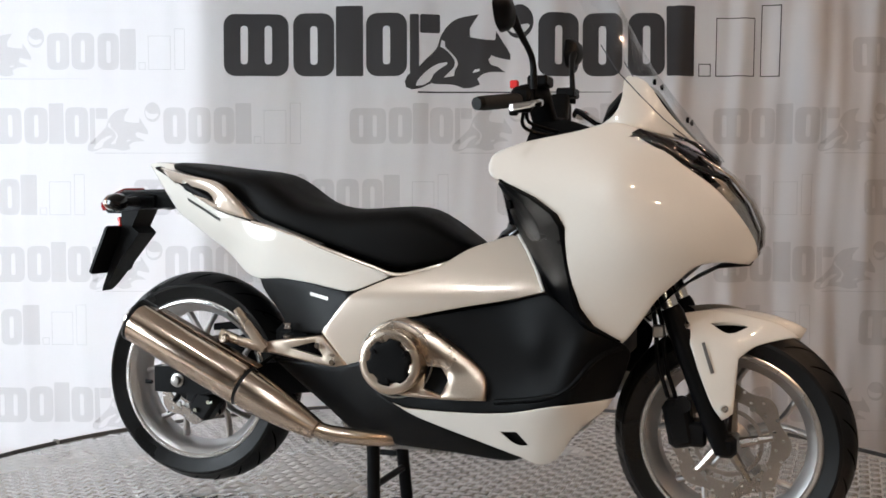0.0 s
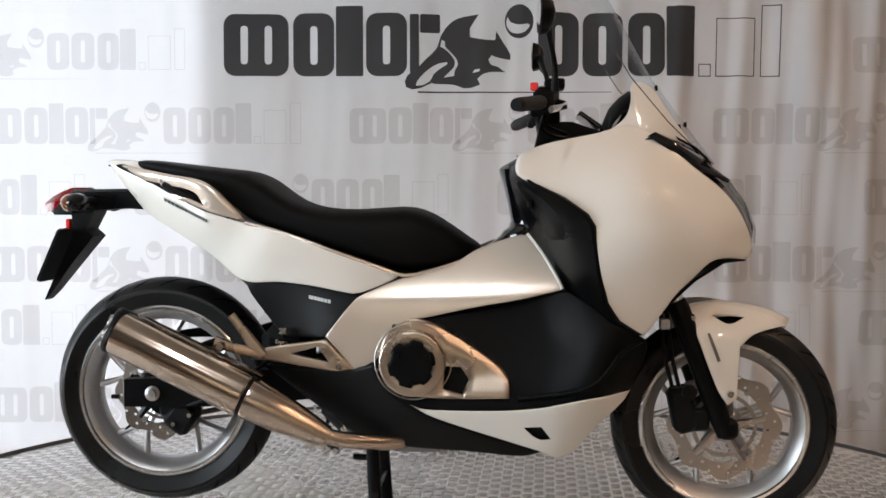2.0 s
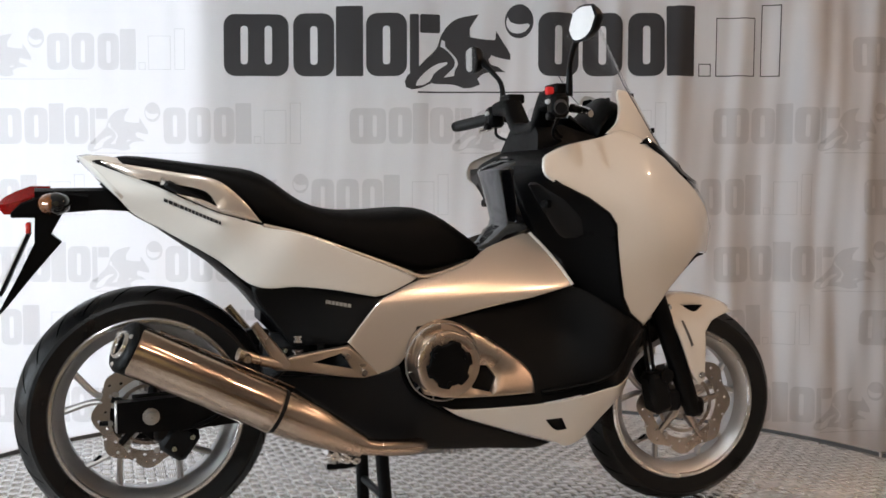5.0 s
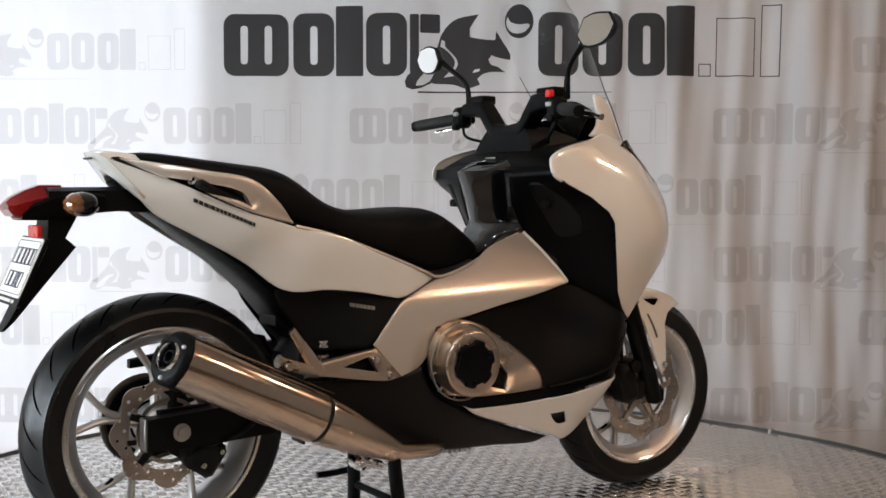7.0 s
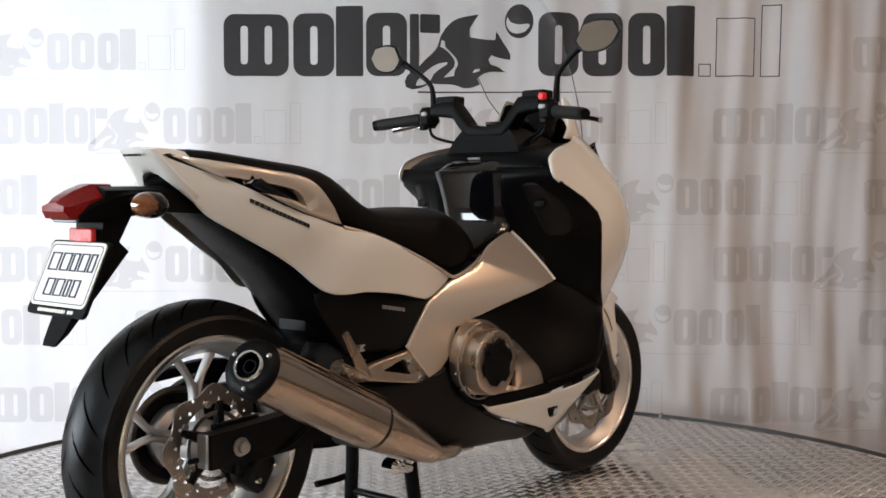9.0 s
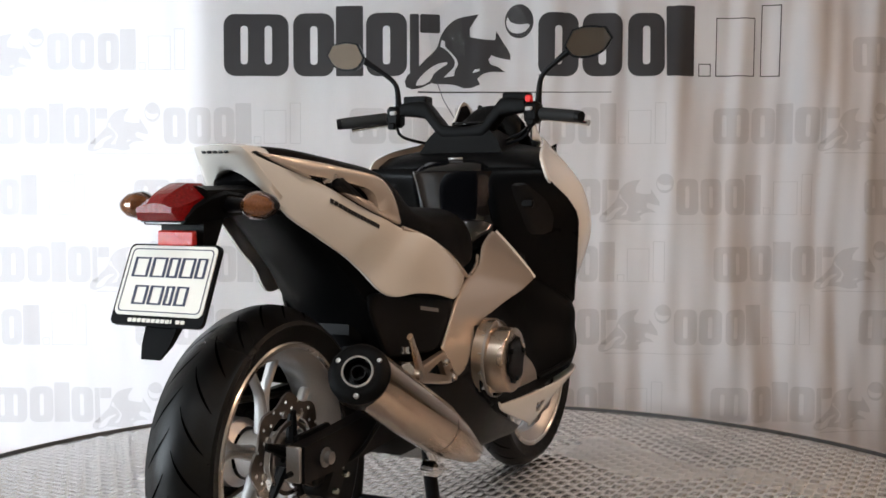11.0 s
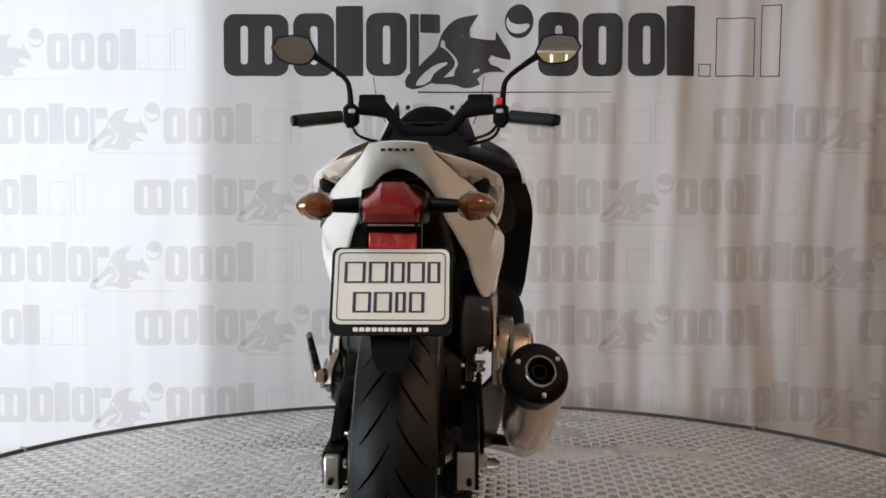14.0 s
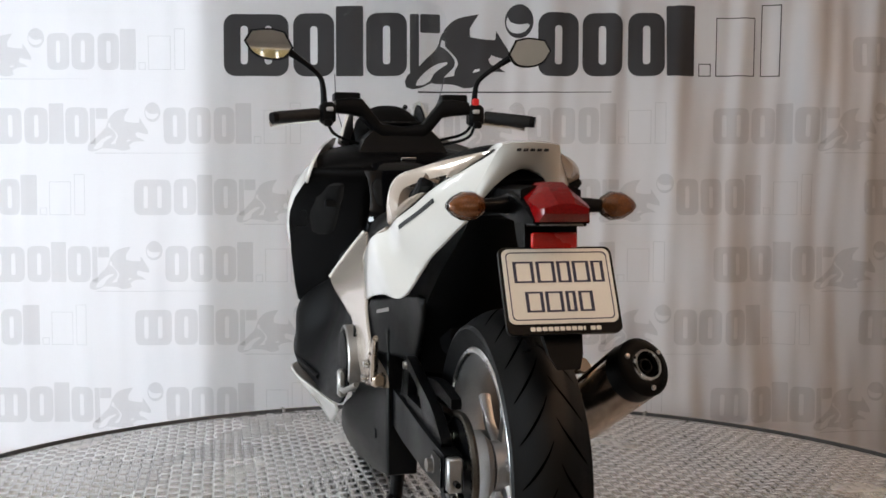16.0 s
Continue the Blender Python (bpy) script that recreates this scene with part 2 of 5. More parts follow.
class Geo:
    """Collects vertices and faces for one mesh."""

    def __init__(self):
        self.v, self.f = [], []

    def add(self, v, f):
        k = len(self.v)
        self.v += [tuple(float(c) for c in p) for p in v]
        self.f += [tuple(int(i) + k for i in q) for q in f]
        return self

    def flipped(self):
        g = Geo()
        g.v = [(x, -y, z) for x, y, z in self.v]
        g.f = [tuple(reversed(q)) for q in self.f]
        return g

    def join(self, o):
        return self.add(o.v, o.f)

    def moved(self, m):
        g = Geo()
        g.v = [tuple(m @ Vector(p)) for p in self.v]
        g.f = list(self.f)
        return g

    def rings(self, rings, caps=True, closed=True):
        n, v, f = len(rings[0]), [p for r in rings for p in r], []
        for i in range(len(rings) - 1):
            for j in range(n if closed else n - 1):
                a, b = i * n + j, i * n + (j + 1) % n
                f.append((a, b, b + n, a + n))
        if caps and closed:
            f += [tuple(reversed(range(n))), tuple(range((len(rings) - 1) * n, len(rings) * n))]
        return self.add(v, f)

    def tube(self, path, r, seg=12, caps=True, smooth=0, squash=None):
        P = [Vector(p) for p in path]
        R = list(r) if isinstance(r, (list, tuple)) else [r] * len(P)
        for _ in range(smooth):
            Q, S = [P[0]], [R[0]]
            for i in range(len(P) - 1):
                Q += [P[i] * 0.75 + P[i + 1] * 0.25, P[i] * 0.25 + P[i + 1] * 0.75]
                S += [R[i] * 0.75 + R[i + 1] * 0.25, R[i] * 0.25 + R[i + 1] * 0.75]
            P, R = Q + [P[-1]], S + [R[-1]]
        rings, up = [], None
        for i, p in enumerate(P):
            d = (P[min(i + 1, len(P) - 1)] - P[max(i - 1, 0)]).normalized()
            if up is None:
                up = Vector((0, 0, 1)) if abs(d.z) < 0.9 else Vector((1, 0, 0))
            s = d.cross(up).normalized()
            up = s.cross(d).normalized()
            a, b = squash or (1, 1)
            rings.append([p + (s * math.cos(t) * a + up * math.sin(t) * b) * R[i] for t in [2 * math.pi * j / seg for j in range(seg)]])
        return self.rings(rings, caps)

    def lathe(self, prof, c=(0, 0, 0), axis="Y", seg=48, caps=False):
        """prof: (along, radius) pairs round an axis through c."""
        rings = []
        for a, r in prof:
            ring = []
            for j in range(seg):
                t = 2 * math.pi * j / seg
                u, w = r * math.cos(t), r * math.sin(t)
                ring.append({"Y": (c[0] + u, c[1] + a, c[2] + w), "Z": (c[0] + u, c[1] + w, c[2] + a), "X": (c[0] + a, c[1] + u, c[2] + w)}[axis])
            rings.append(ring)
        return self.rings(rings, caps)

    def box(self, c, s, b=0.004, m=None):
        """A chamfered block."""
        h = [k / 2 for k in s]
        b = min(b, min(h) * 0.9)
        bm = bmesh.new()
        for sx in (-1, 1):
            for sy in (-1, 1):
                for sz in (-1, 1):
                    for d in range(3):
                        q = [sx * (h[0] - b), sy * (h[1] - b), sz * (h[2] - b)]
                        q[d] = (sx, sy, sz)[d] * h[d]
                        p = Vector(q)
                        if m is not None:
                            p = m @ p
                        bm.verts.new(p + Vector(c))
        bmesh.ops.convex_hull(bm, input=bm.verts)
        bm.verts.index_update()
        self.add([tuple(v.co) for v in bm.verts], [[v.index for v in f.verts] for f in bm.faces])
        bm.free()
        return self

    def sheet(self, outline, lift, thick=0.004, grid=0.02, roll=0.0, radius=0.012, holes=(), round_outline=True, step=0.012, inward=1):
        """A shell over an outline in x and z. lift gives y; the rim rolls inwards by roll."""
        o = spline(outline, step) if round_outline else densify(outline, grid)
        hs = [spline(h, step) if round_outline else densify(h, grid) for h in holes]
        p, f, d = fill(o, grid, hs, radius if roll else 0.0)
        y = lift(p)
        if roll:
            d = np.minimum(d, edge_distance(o, p))
            y = y + inward * roll * (1 - np.sqrt(1 - (1 - np.clip(d / radius, 0, 1)) ** 2))
        v = np.stack([p[:, 0], y, p[:, 1]], 1)
        n = len(v)
        f = f if inward > 0 else f[:, ::-1]
        faces = [tuple(t) for t in f]
        if thick:
            back = v + np.array([0, inward * thick, 0])
            faces += [tuple(n + i for i in reversed(t)) for t in f]
            seen = {}
            for t in f:
                for i in range(3):
                    a, b = int(t[i]), int(t[(i + 1) % 3])
                    seen[(a, b)] = 1
            for a, b in list(seen):
                if (b, a) not in seen:
                    faces.append((b, a, n + a, n + b))
            v = np.concatenate([v, back])
        return self.add(v, faces)


def part(name, g, material, parent=None, label="", smooth=True, angle=38):
    """Links collected geometry as one mesh object, under a thing or part."""
    me = bpy.data.meshes.new(name)
    me.from_pydata(g.v, [], g.f)
    me.validate()
    me.materials.append(material)
    bm = bmesh.new()
    bm.from_mesh(me)
    bmesh.ops.remove_doubles(bm, verts=bm.verts, dist=0.00005)
    bmesh.ops.recalc_face_normals(bm, faces=bm.faces)
    bm.to_mesh(me)
    bm.free()
    if smooth:
        me.polygons.foreach_set("use_smooth", [True] * len(me.polygons))
        me.set_sharp_from_angle(angle=radians(angle))
    ob = new(name, me)
    ob.parent = parent
    if label:
        tagged(ob, label=label)
    return ob


def pair(name, g, material, parent, label=""):
    """The same part on both sides of the thing."""
    return part(name, g, material, parent, label), part(name, g.flipped(), material, parent, label)


# ---- room ----
def slab(name, c, s, material, label=""):
    ob = part(name, Geo().box(c, s, 0.003), material, None, label, smooth=False)
    return tagged(ob, kind="structure", category=name.split("_")[0])


TOP = 3.0
slab("floor", (0, -2.4, FLOOR - 0.05), (9.4, 10.6, 0.1), M_FLOOR, "brown worn workshop floor under the turntable")
slab("ceiling", (0, -2.4, TOP + 0.05), (9.4, 10.6, 0.1), M_CEIL, "dim beige painted ceiling of the showroom")
slab("wall_east", (4.65, -2.4, 1.35), (0.1, 10.6, 3.3), M_WALL, "plain beige plastered side wall")
slab("wall_south_sill", (0, -7.5, -0.10), (9.2, 0.1, 0.4), M_WALL, "plain beige plastered wall under the blinds")
slab("wall_south_head", (0, -7.5, 2.7), (9.2, 0.1, 0.6), M_WALL, "plain beige plastered wall over the blinds")
slab("wall_south_pier_1", (-3.6, -7.5, 1.25), (2.0, 0.1, 2.3), M_WALL, "plain beige plastered pier beside the blinds")
slab("wall_south_pier_2", (3.8, -7.5, 1.25), (1.6, 0.1, 2.3), M_WALL, "plain beige plastered pier beside the blinds")
blind = part("vertical_blind", Geo().box((0.2, -7.40, 2.38), (5.5, 0.1, 0.05), 0.006), M_WALL)
tagged(blind, "beige vertical slat blind before a window", "blind")
for k in range(36):
    part("slat", Geo().box((0, 0, 0), (0.135, 0.002, 2.2), 0.0008).moved(pose(-2.45 + 0.152 * k, -7.40, 1.25, 0, 0, 18)), M_SLAT, blind)
EDGE = -1.10           # where the window behind the cloth ends
slab("wall_north", ((4.6 + EDGE) / 2, CLOTH + 0.125, 1.35), (4.6 - EDGE, 0.16, 3.3), M_WALL, "plastered wall hidden behind the white banner")
slab("wall_north_pier", (-4.15, CLOTH + 0.125, 1.35), (0.9, 0.16, 3.3), M_WALL, "plastered pier beside the window")
slab("wall_west_pier_1", (-4.65, 1.2, 1.35), (0.1, 3.3, 3.3), M_WALL, "plastered pier beside the window")
slab("wall_west_pier_2", (-4.65, -5.15, 1.35), (0.1, 5.2, 3.3), M_WALL, "plastered wall beside the window")
slab("wall_west_sill", (-4.65, -1.5, 0.02), (0.1, 2.1, 0.64), M_WALL, "plastered wall under the window")
slab("wall_west_head", (-4.65, -1.5, 2.39), (0.1, 2.1, 1.22), M_WALL, "plastered wall over the window")


# ---- banner ----
def cloth(p):
    """y of the hanging fabric: soft upright folds, stronger towards its open end."""
    x, z = p[:, 0], p[:, 1]
    k = 0.4 + 1.2 * np.clip((x + 0.2) / 1.6, 0, 1)
    y = 0.011 * np.sin(9.5 * x + 0.5 * z) + 0.007 * np.sin(21 * x + 1.3 * np.sin(1.7 * z) + 0.8) + 0.004 * np.sin(43 * x - 2.2 * z) + 0.0016 * np.sin(71 * x + 2.0 * np.sin(2.6 * z) + 1.4 * np.sin(3.1 * x))
    lean = 0.010 * np.sin(7 * x + 3.1 * z + 1.0) + 0.005 * np.sin(17 * x + 5.0 * z)
    return CLOTH + k * (y + lean) + 0.003 * np.sin(5 * z + 2 * x)


def cloth_sheet():
    xs, zs = np.linspace(-3.35, 3.35, 420), np.linspace(FLOOR + 0.01, 2.75, 60)
    X, Z = np.meshgrid(xs, zs)
    q = np.stack([X.ravel(), Z.ravel()], 1)
    v = np.stack([q[:, 0], cloth(q), q[:, 1]], 1)
    n = len(xs)
    f = [(j * n + i, j * n + i + 1, (j + 1) * n + i + 1, (j + 1) * n + i) for j in range(len(zs) - 1) for i in range(n - 1)]
    return Geo().add(v, f)


banner = part("banner", cloth_sheet(), M_CLOTH)
tagged(banner, "white hanging fabric banner printed with dark and pale marks", "banner")
solid = banner.modifiers.new("thickness", "SOLIDIFY")
solid.thickness, solid.offset = 0.0012, 1.0

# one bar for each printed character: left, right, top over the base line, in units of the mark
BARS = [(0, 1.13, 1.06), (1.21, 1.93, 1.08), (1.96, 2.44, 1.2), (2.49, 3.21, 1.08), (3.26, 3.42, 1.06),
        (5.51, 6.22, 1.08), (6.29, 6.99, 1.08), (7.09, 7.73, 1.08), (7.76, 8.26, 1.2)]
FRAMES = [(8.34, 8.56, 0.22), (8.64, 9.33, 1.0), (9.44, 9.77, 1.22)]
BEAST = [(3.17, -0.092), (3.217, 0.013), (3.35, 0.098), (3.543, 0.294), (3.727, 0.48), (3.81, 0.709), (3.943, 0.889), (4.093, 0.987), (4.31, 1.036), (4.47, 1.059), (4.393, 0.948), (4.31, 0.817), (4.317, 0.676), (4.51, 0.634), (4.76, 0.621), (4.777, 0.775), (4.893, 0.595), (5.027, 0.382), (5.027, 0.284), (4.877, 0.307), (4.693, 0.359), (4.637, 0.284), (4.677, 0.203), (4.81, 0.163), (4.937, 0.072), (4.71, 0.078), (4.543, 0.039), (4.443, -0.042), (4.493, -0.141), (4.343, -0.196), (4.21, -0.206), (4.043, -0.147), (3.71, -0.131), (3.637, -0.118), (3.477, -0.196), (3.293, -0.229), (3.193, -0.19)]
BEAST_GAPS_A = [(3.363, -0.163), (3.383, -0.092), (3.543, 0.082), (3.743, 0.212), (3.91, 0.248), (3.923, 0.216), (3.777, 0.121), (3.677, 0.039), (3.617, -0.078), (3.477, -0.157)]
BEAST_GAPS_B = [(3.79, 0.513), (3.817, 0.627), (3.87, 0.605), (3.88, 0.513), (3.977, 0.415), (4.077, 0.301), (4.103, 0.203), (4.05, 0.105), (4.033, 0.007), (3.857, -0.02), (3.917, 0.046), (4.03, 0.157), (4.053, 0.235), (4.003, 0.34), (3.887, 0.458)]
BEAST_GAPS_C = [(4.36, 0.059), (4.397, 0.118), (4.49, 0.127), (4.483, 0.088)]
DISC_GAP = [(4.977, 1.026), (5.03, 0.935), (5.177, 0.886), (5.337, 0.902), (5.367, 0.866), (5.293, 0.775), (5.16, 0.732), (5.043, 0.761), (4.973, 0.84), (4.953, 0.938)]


def rounded(x0, x1, z0, z1, r, n=5):
    out = []
    for cx, cz, a in ((x1 - r, z0 + r, -90), (x1 - r, z1 - r, 0), (x0 + r, z1 - r, 90), (x0 + r, z0 + r, 180)):
        out += [(cx + r * math.cos(radians(a + 90 * k / n)), cz + r * math.sin(radians(a + 90 * k / n))) for k in range(n + 1)]
    return out


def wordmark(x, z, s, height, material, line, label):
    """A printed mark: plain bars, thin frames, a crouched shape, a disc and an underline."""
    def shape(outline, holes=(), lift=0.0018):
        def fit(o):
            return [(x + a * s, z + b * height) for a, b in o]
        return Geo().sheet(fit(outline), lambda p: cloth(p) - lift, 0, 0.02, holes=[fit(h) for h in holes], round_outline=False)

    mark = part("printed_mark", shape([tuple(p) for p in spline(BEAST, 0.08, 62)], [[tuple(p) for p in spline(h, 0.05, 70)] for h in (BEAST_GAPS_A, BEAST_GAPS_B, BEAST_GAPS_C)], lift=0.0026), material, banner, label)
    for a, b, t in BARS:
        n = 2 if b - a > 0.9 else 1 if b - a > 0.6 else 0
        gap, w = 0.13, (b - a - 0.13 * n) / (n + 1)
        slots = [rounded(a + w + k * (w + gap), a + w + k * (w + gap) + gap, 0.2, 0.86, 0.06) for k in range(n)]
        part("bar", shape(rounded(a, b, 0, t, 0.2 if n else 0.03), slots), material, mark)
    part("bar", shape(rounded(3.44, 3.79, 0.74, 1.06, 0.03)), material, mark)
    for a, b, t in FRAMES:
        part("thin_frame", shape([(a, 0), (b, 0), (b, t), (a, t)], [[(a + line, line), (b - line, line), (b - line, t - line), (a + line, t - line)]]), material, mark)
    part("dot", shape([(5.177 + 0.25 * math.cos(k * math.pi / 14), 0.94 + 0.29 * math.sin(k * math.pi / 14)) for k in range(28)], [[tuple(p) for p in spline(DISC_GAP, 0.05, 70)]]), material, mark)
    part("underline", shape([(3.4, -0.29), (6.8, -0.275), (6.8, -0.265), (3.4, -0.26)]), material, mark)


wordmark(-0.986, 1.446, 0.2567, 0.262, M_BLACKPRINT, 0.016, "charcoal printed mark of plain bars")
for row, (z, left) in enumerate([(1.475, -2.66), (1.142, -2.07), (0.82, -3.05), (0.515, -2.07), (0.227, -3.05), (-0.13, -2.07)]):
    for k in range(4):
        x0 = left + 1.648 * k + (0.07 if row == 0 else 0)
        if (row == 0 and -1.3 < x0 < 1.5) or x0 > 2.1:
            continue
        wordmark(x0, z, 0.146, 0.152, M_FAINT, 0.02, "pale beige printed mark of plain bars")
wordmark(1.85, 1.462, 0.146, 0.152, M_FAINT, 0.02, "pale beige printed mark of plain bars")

# ---- turntable ----
R_TABLE = 1.735
turntable = new("turntable")
tagged(turntable, "round raised turntable covered with aluminium tread plate", "turntable")
part("deck", Geo().lathe([(-0.02, 0.01), (-0.0, 0.01), (0.0, R_TABLE - 0.004), (-0.012, R_TABLE), (-0.06, R_TABLE)], axis="Z", seg=160, caps=False), M_TABLE, turntable)
part("rim", Geo().lathe([(-0.06, R_TABLE - 0.02), (0.004, R_TABLE - 0.006), (0.012, R_TABLE), (0.010, R_TABLE + 0.012), (-0.012, R_TABLE + 0.016), (-0.06, R_TABLE + 0.012)], axis="Z", seg=160), M_RIM, turntable, "dark rubber edge strip")
part("edge_strip", Geo().lathe([(-0.03, R_TABLE + 0.017), (0.008, R_TABLE + 0.017), (0.010, R_TABLE + 0.019), (0.008, R_TABLE + 0.022), (-0.03, R_TABLE + 0.022)], axis="Z", seg=160), M_BAR, turntable, "thin bright aluminium edge strip")
for k in range(7):
    a = radians(11 + 360 / 7 * k)
    part("rim_joint", Geo().box((R_TABLE + 0.006, 0, -0.005), (0.028, 0.012, 0.042), 0.002).moved(Matrix.Rotation(a, 4, "Z")), M_CAST, turntable, "grey metal joint plate")
part("skirt", Geo().lathe([(FLOOR, R_TABLE - 0.05), (-0.06, R_TABLE - 0.05)], axis="Z", seg=120), M_IRON, turntable, "black painted skirt")


def tread(cell=0.034, bars=5):
    """Five-bar tread: small ridges in squares that turn by turns."""
    h = 0.0035
    n = int(R_TABLE / cell) + 1
    I, J, K = np.meshgrid(np.arange(-n, n), np.arange(-n, n), np.arange(bars), indexing="ij")
    cx, cy = (I.ravel() + 0.5) * cell, (J.ravel() + 0.5) * cell
    off = (K.ravel() - (bars - 1) / 2) * cell / bars
    turn = (I.ravel() + J.ravel()) % 2 == 0
    r = np.hypot(cx, cy)
    ok = (r < R_TABLE - 0.03) & (r > 0.2)
    cx, cy, off, turn = cx[ok], cy[ok], off[ok], turn[ok]
    L, W = cell * 0.47, cell / bars * 0.36
    base = np.array([(-L, 0, 0), (-L * 0.55, -W, 0), (L * 0.55, -W, 0), (L, 0, 0), (L * 0.55, W, 0), (-L * 0.55, W, 0), (-L * 0.62, 0, h), (L * 0.62, 0, h)])
    faces = np.array([(0, 1, 6), (1, 2, 6), (2, 7, 6), (2, 3, 7), (3, 4, 7), (4, 5, 7), (5, 6, 7), (5, 0, 6)])
    x = np.where(turn[:, None], base[None, :, 0], -base[None, :, 1] - 0) + np.where(turn, 0, off)[:, None]
    y = np.where(turn[:, None], base[None, :, 1], base[None, :, 0]) + np.where(turn, off, 0)[:, None]
    v = np.stack([x + cx[:, None], y + cy[:, None], np.broadcast_to(base[:, 2] + 0.0001, x.shape)], 2).reshape(-1, 3)
    f = (faces[None] + 8 * np.arange(len(cx))[:, None, None]).reshape(-1, 3)
    me = bpy.data.meshes.new("tread_pattern")
    me.vertices.add(len(v))
    me.vertices.foreach_set("co", v.ravel())
    me.loops.add(f.size)
    me.loops.foreach_set("vertex_index", f.ravel())
    me.polygons.add(len(f))
    me.polygons.foreach_set("loop_start", np.arange(0, f.size, 3))
    me.update(calc_edges=True)
    me.materials.append(M_BAR)
    ob = new("tread_pattern", me)
    ob.parent = turntable
    tagged(ob, "small bright raised tread bars", kind="stuff")


tread()

# body outlines in the side plane (x, z) and the depths (x, z, y) that bend them
TAIL = [(-0.911, 0.998), (-0.86, 0.975), (-0.78, 0.943), (-0.7, 0.906), (-0.61, 0.866), (-0.55, 0.848), (-0.502, 0.834), (-0.406, 0.812), (-0.265, 0.761), (-0.138, 0.714), (-0.107, 0.701), (-0.124, 0.69), (-0.203, 0.658), (-0.225, 0.655), (-0.326, 0.674), (-0.415, 0.684), (-0.52, 0.687), (-0.61, 0.753), (-0.725, 0.82), (-0.799, 0.864), (-0.837, 0.906), (-0.877, 0.958)]
TAIL_Y = [(-0.926, 1.004, -0.050), (-0.734, 0.899, -0.142), (-0.604, 0.839, -0.188), (-0.45, 0.788, -0.207), (-0.415, 0.684, -0.182), (-0.11, 0.694, -0.167), (-0.206, 0.655, -0.188), (-0.502, 0.835, -0.188), (-0.6, 0.95, -0.165), (-0.812, 0.878, -0.084), (-0.717, 0.815, -0.112), (-0.609, 0.753, -0.135), (-0.521, 0.687, -0.163)]
MID = [(-0.107, 0.692), (-0.182, 0.661), (-0.218, 0.642), (-0.298, 0.545), (-0.222, 0.46), (-0.181, 0.473), (-0.138, 0.515), (-0.066, 0.587), (-0.023, 0.599), (0.091, 0.624), (0.199, 0.644), (0.311, 0.67), (0.288, 0.714), (0.255, 0.767), (0.221, 0.81), (0.177, 0.798), (0.095, 0.769), (0.021, 0.726), (-0.066, 0.701)]
FLANK = [(-0.123, 0.578), (-0.023, 0.595), (0.093, 0.617), (0.202, 0.638), (0.312, 0.666), (0.335, 0.659), (0.387, 0.627), (0.439, 0.589), (0.515, 0.547), (0.522, 0.52), (0.484, 0.418), (0.369, 0.406), (0.246, 0.379), (0.147, 0.37), (-0.073, 0.375), (-0.137, 0.417)]
FLANK_Y = [(0.308, 0.671, -0.2), (0.42, 0.565, -0.292), (0.4, 0.44, -0.298), (0.515, 0.545, -0.215), (0.485, 0.42, -0.192), (-0.078, 0.376, -0.235), (0.15, 0.52, -0.205), (0.3, 0.54, -0.222), (0.3, 0.41, -0.272), (0.1, 0.39, -0.25), (-0.1, 0.55, -0.205)]
FAIR = [(0.189, 0.982), (0.195, 1.002), (0.215, 1.016), (0.273, 1.037), (0.39, 1.062), (0.467, 1.083), (0.519, 1.072), (0.568, 1.038), (0.642, 0.977), (0.712, 0.923), (0.762, 0.865), (0.801, 0.797), (0.807, 0.759), (0.788, 0.741), (0.725, 0.749), (0.678, 0.742), (0.631, 0.703), (0.587, 0.661), (0.56, 0.622), (0.526, 0.575), (0.508, 0.556), (0.441, 0.589), (0.414, 0.614), (0.403, 0.645), (0.386, 0.737), (0.37, 0.833), (0.35, 0.863), (0.296, 0.902), (0.22, 0.941), (0.194, 0.957)]
FAIR_Y = [(0.192, 0.992, -0.274), (0.369, 0.838, -0.307), (0.403, 0.628, -0.286), (0.515, 0.574, -0.236), (0.3, 1.045, -0.235), (0.48, 1.085, -0.17), (0.55, 0.8, -0.3), (0.5, 0.95, -0.28), (0.65, 0.98, -0.165), (0.72, 0.925, -0.15), (0.78, 0.864, -0.12), (0.81, 0.79, -0.08), (0.68, 0.8, -0.225), (0.6, 0.7, -0.25)]
BELLY = [(-0.072, 0.38), (-0.037, 0.368), (0.147, 0.371), (0.243, 0.383), (0.366, 0.411), (0.481, 0.416), (0.469, 0.396), (0.394, 0.328), (0.341, 0.255), (0.297, 0.239), (0.259, 0.256), (0.165, 0.287), (0.063, 0.319), (-0.023, 0.35)]
BELLY_Y = [(-0.078, 0.376, -0.24), (0.3, 0.242, -0.19), (0.481, 0.417, -0.196), (0.4, 0.415, -0.292), (0.2, 0.36, -0.262), (0.36, 0.3, -0.215)]
UNDER = [(-0.479, 0.464), (-0.389, 0.46), (-0.284, 0.459), (-0.196, 0.47), (-0.173, 0.483), (-0.138, 0.414), (-0.08, 0.377), (-0.023, 0.346), (0.166, 0.28), (0.262, 0.249), (0.211, 0.237), (0.064, 0.251), (-0.125, 0.262), (-0.213, 0.281), (-0.287, 0.33), (-0.39, 0.402)]
UNDER_Y = [(-0.3, 0.46, -0.175), (-0.26, 0.469, -0.185), (-0.078, 0.376, -0.225), (0.25, 0.25, -0.182), (-0.2, 0.27, -0.17), (-0.45, 0.46, -0.15)]
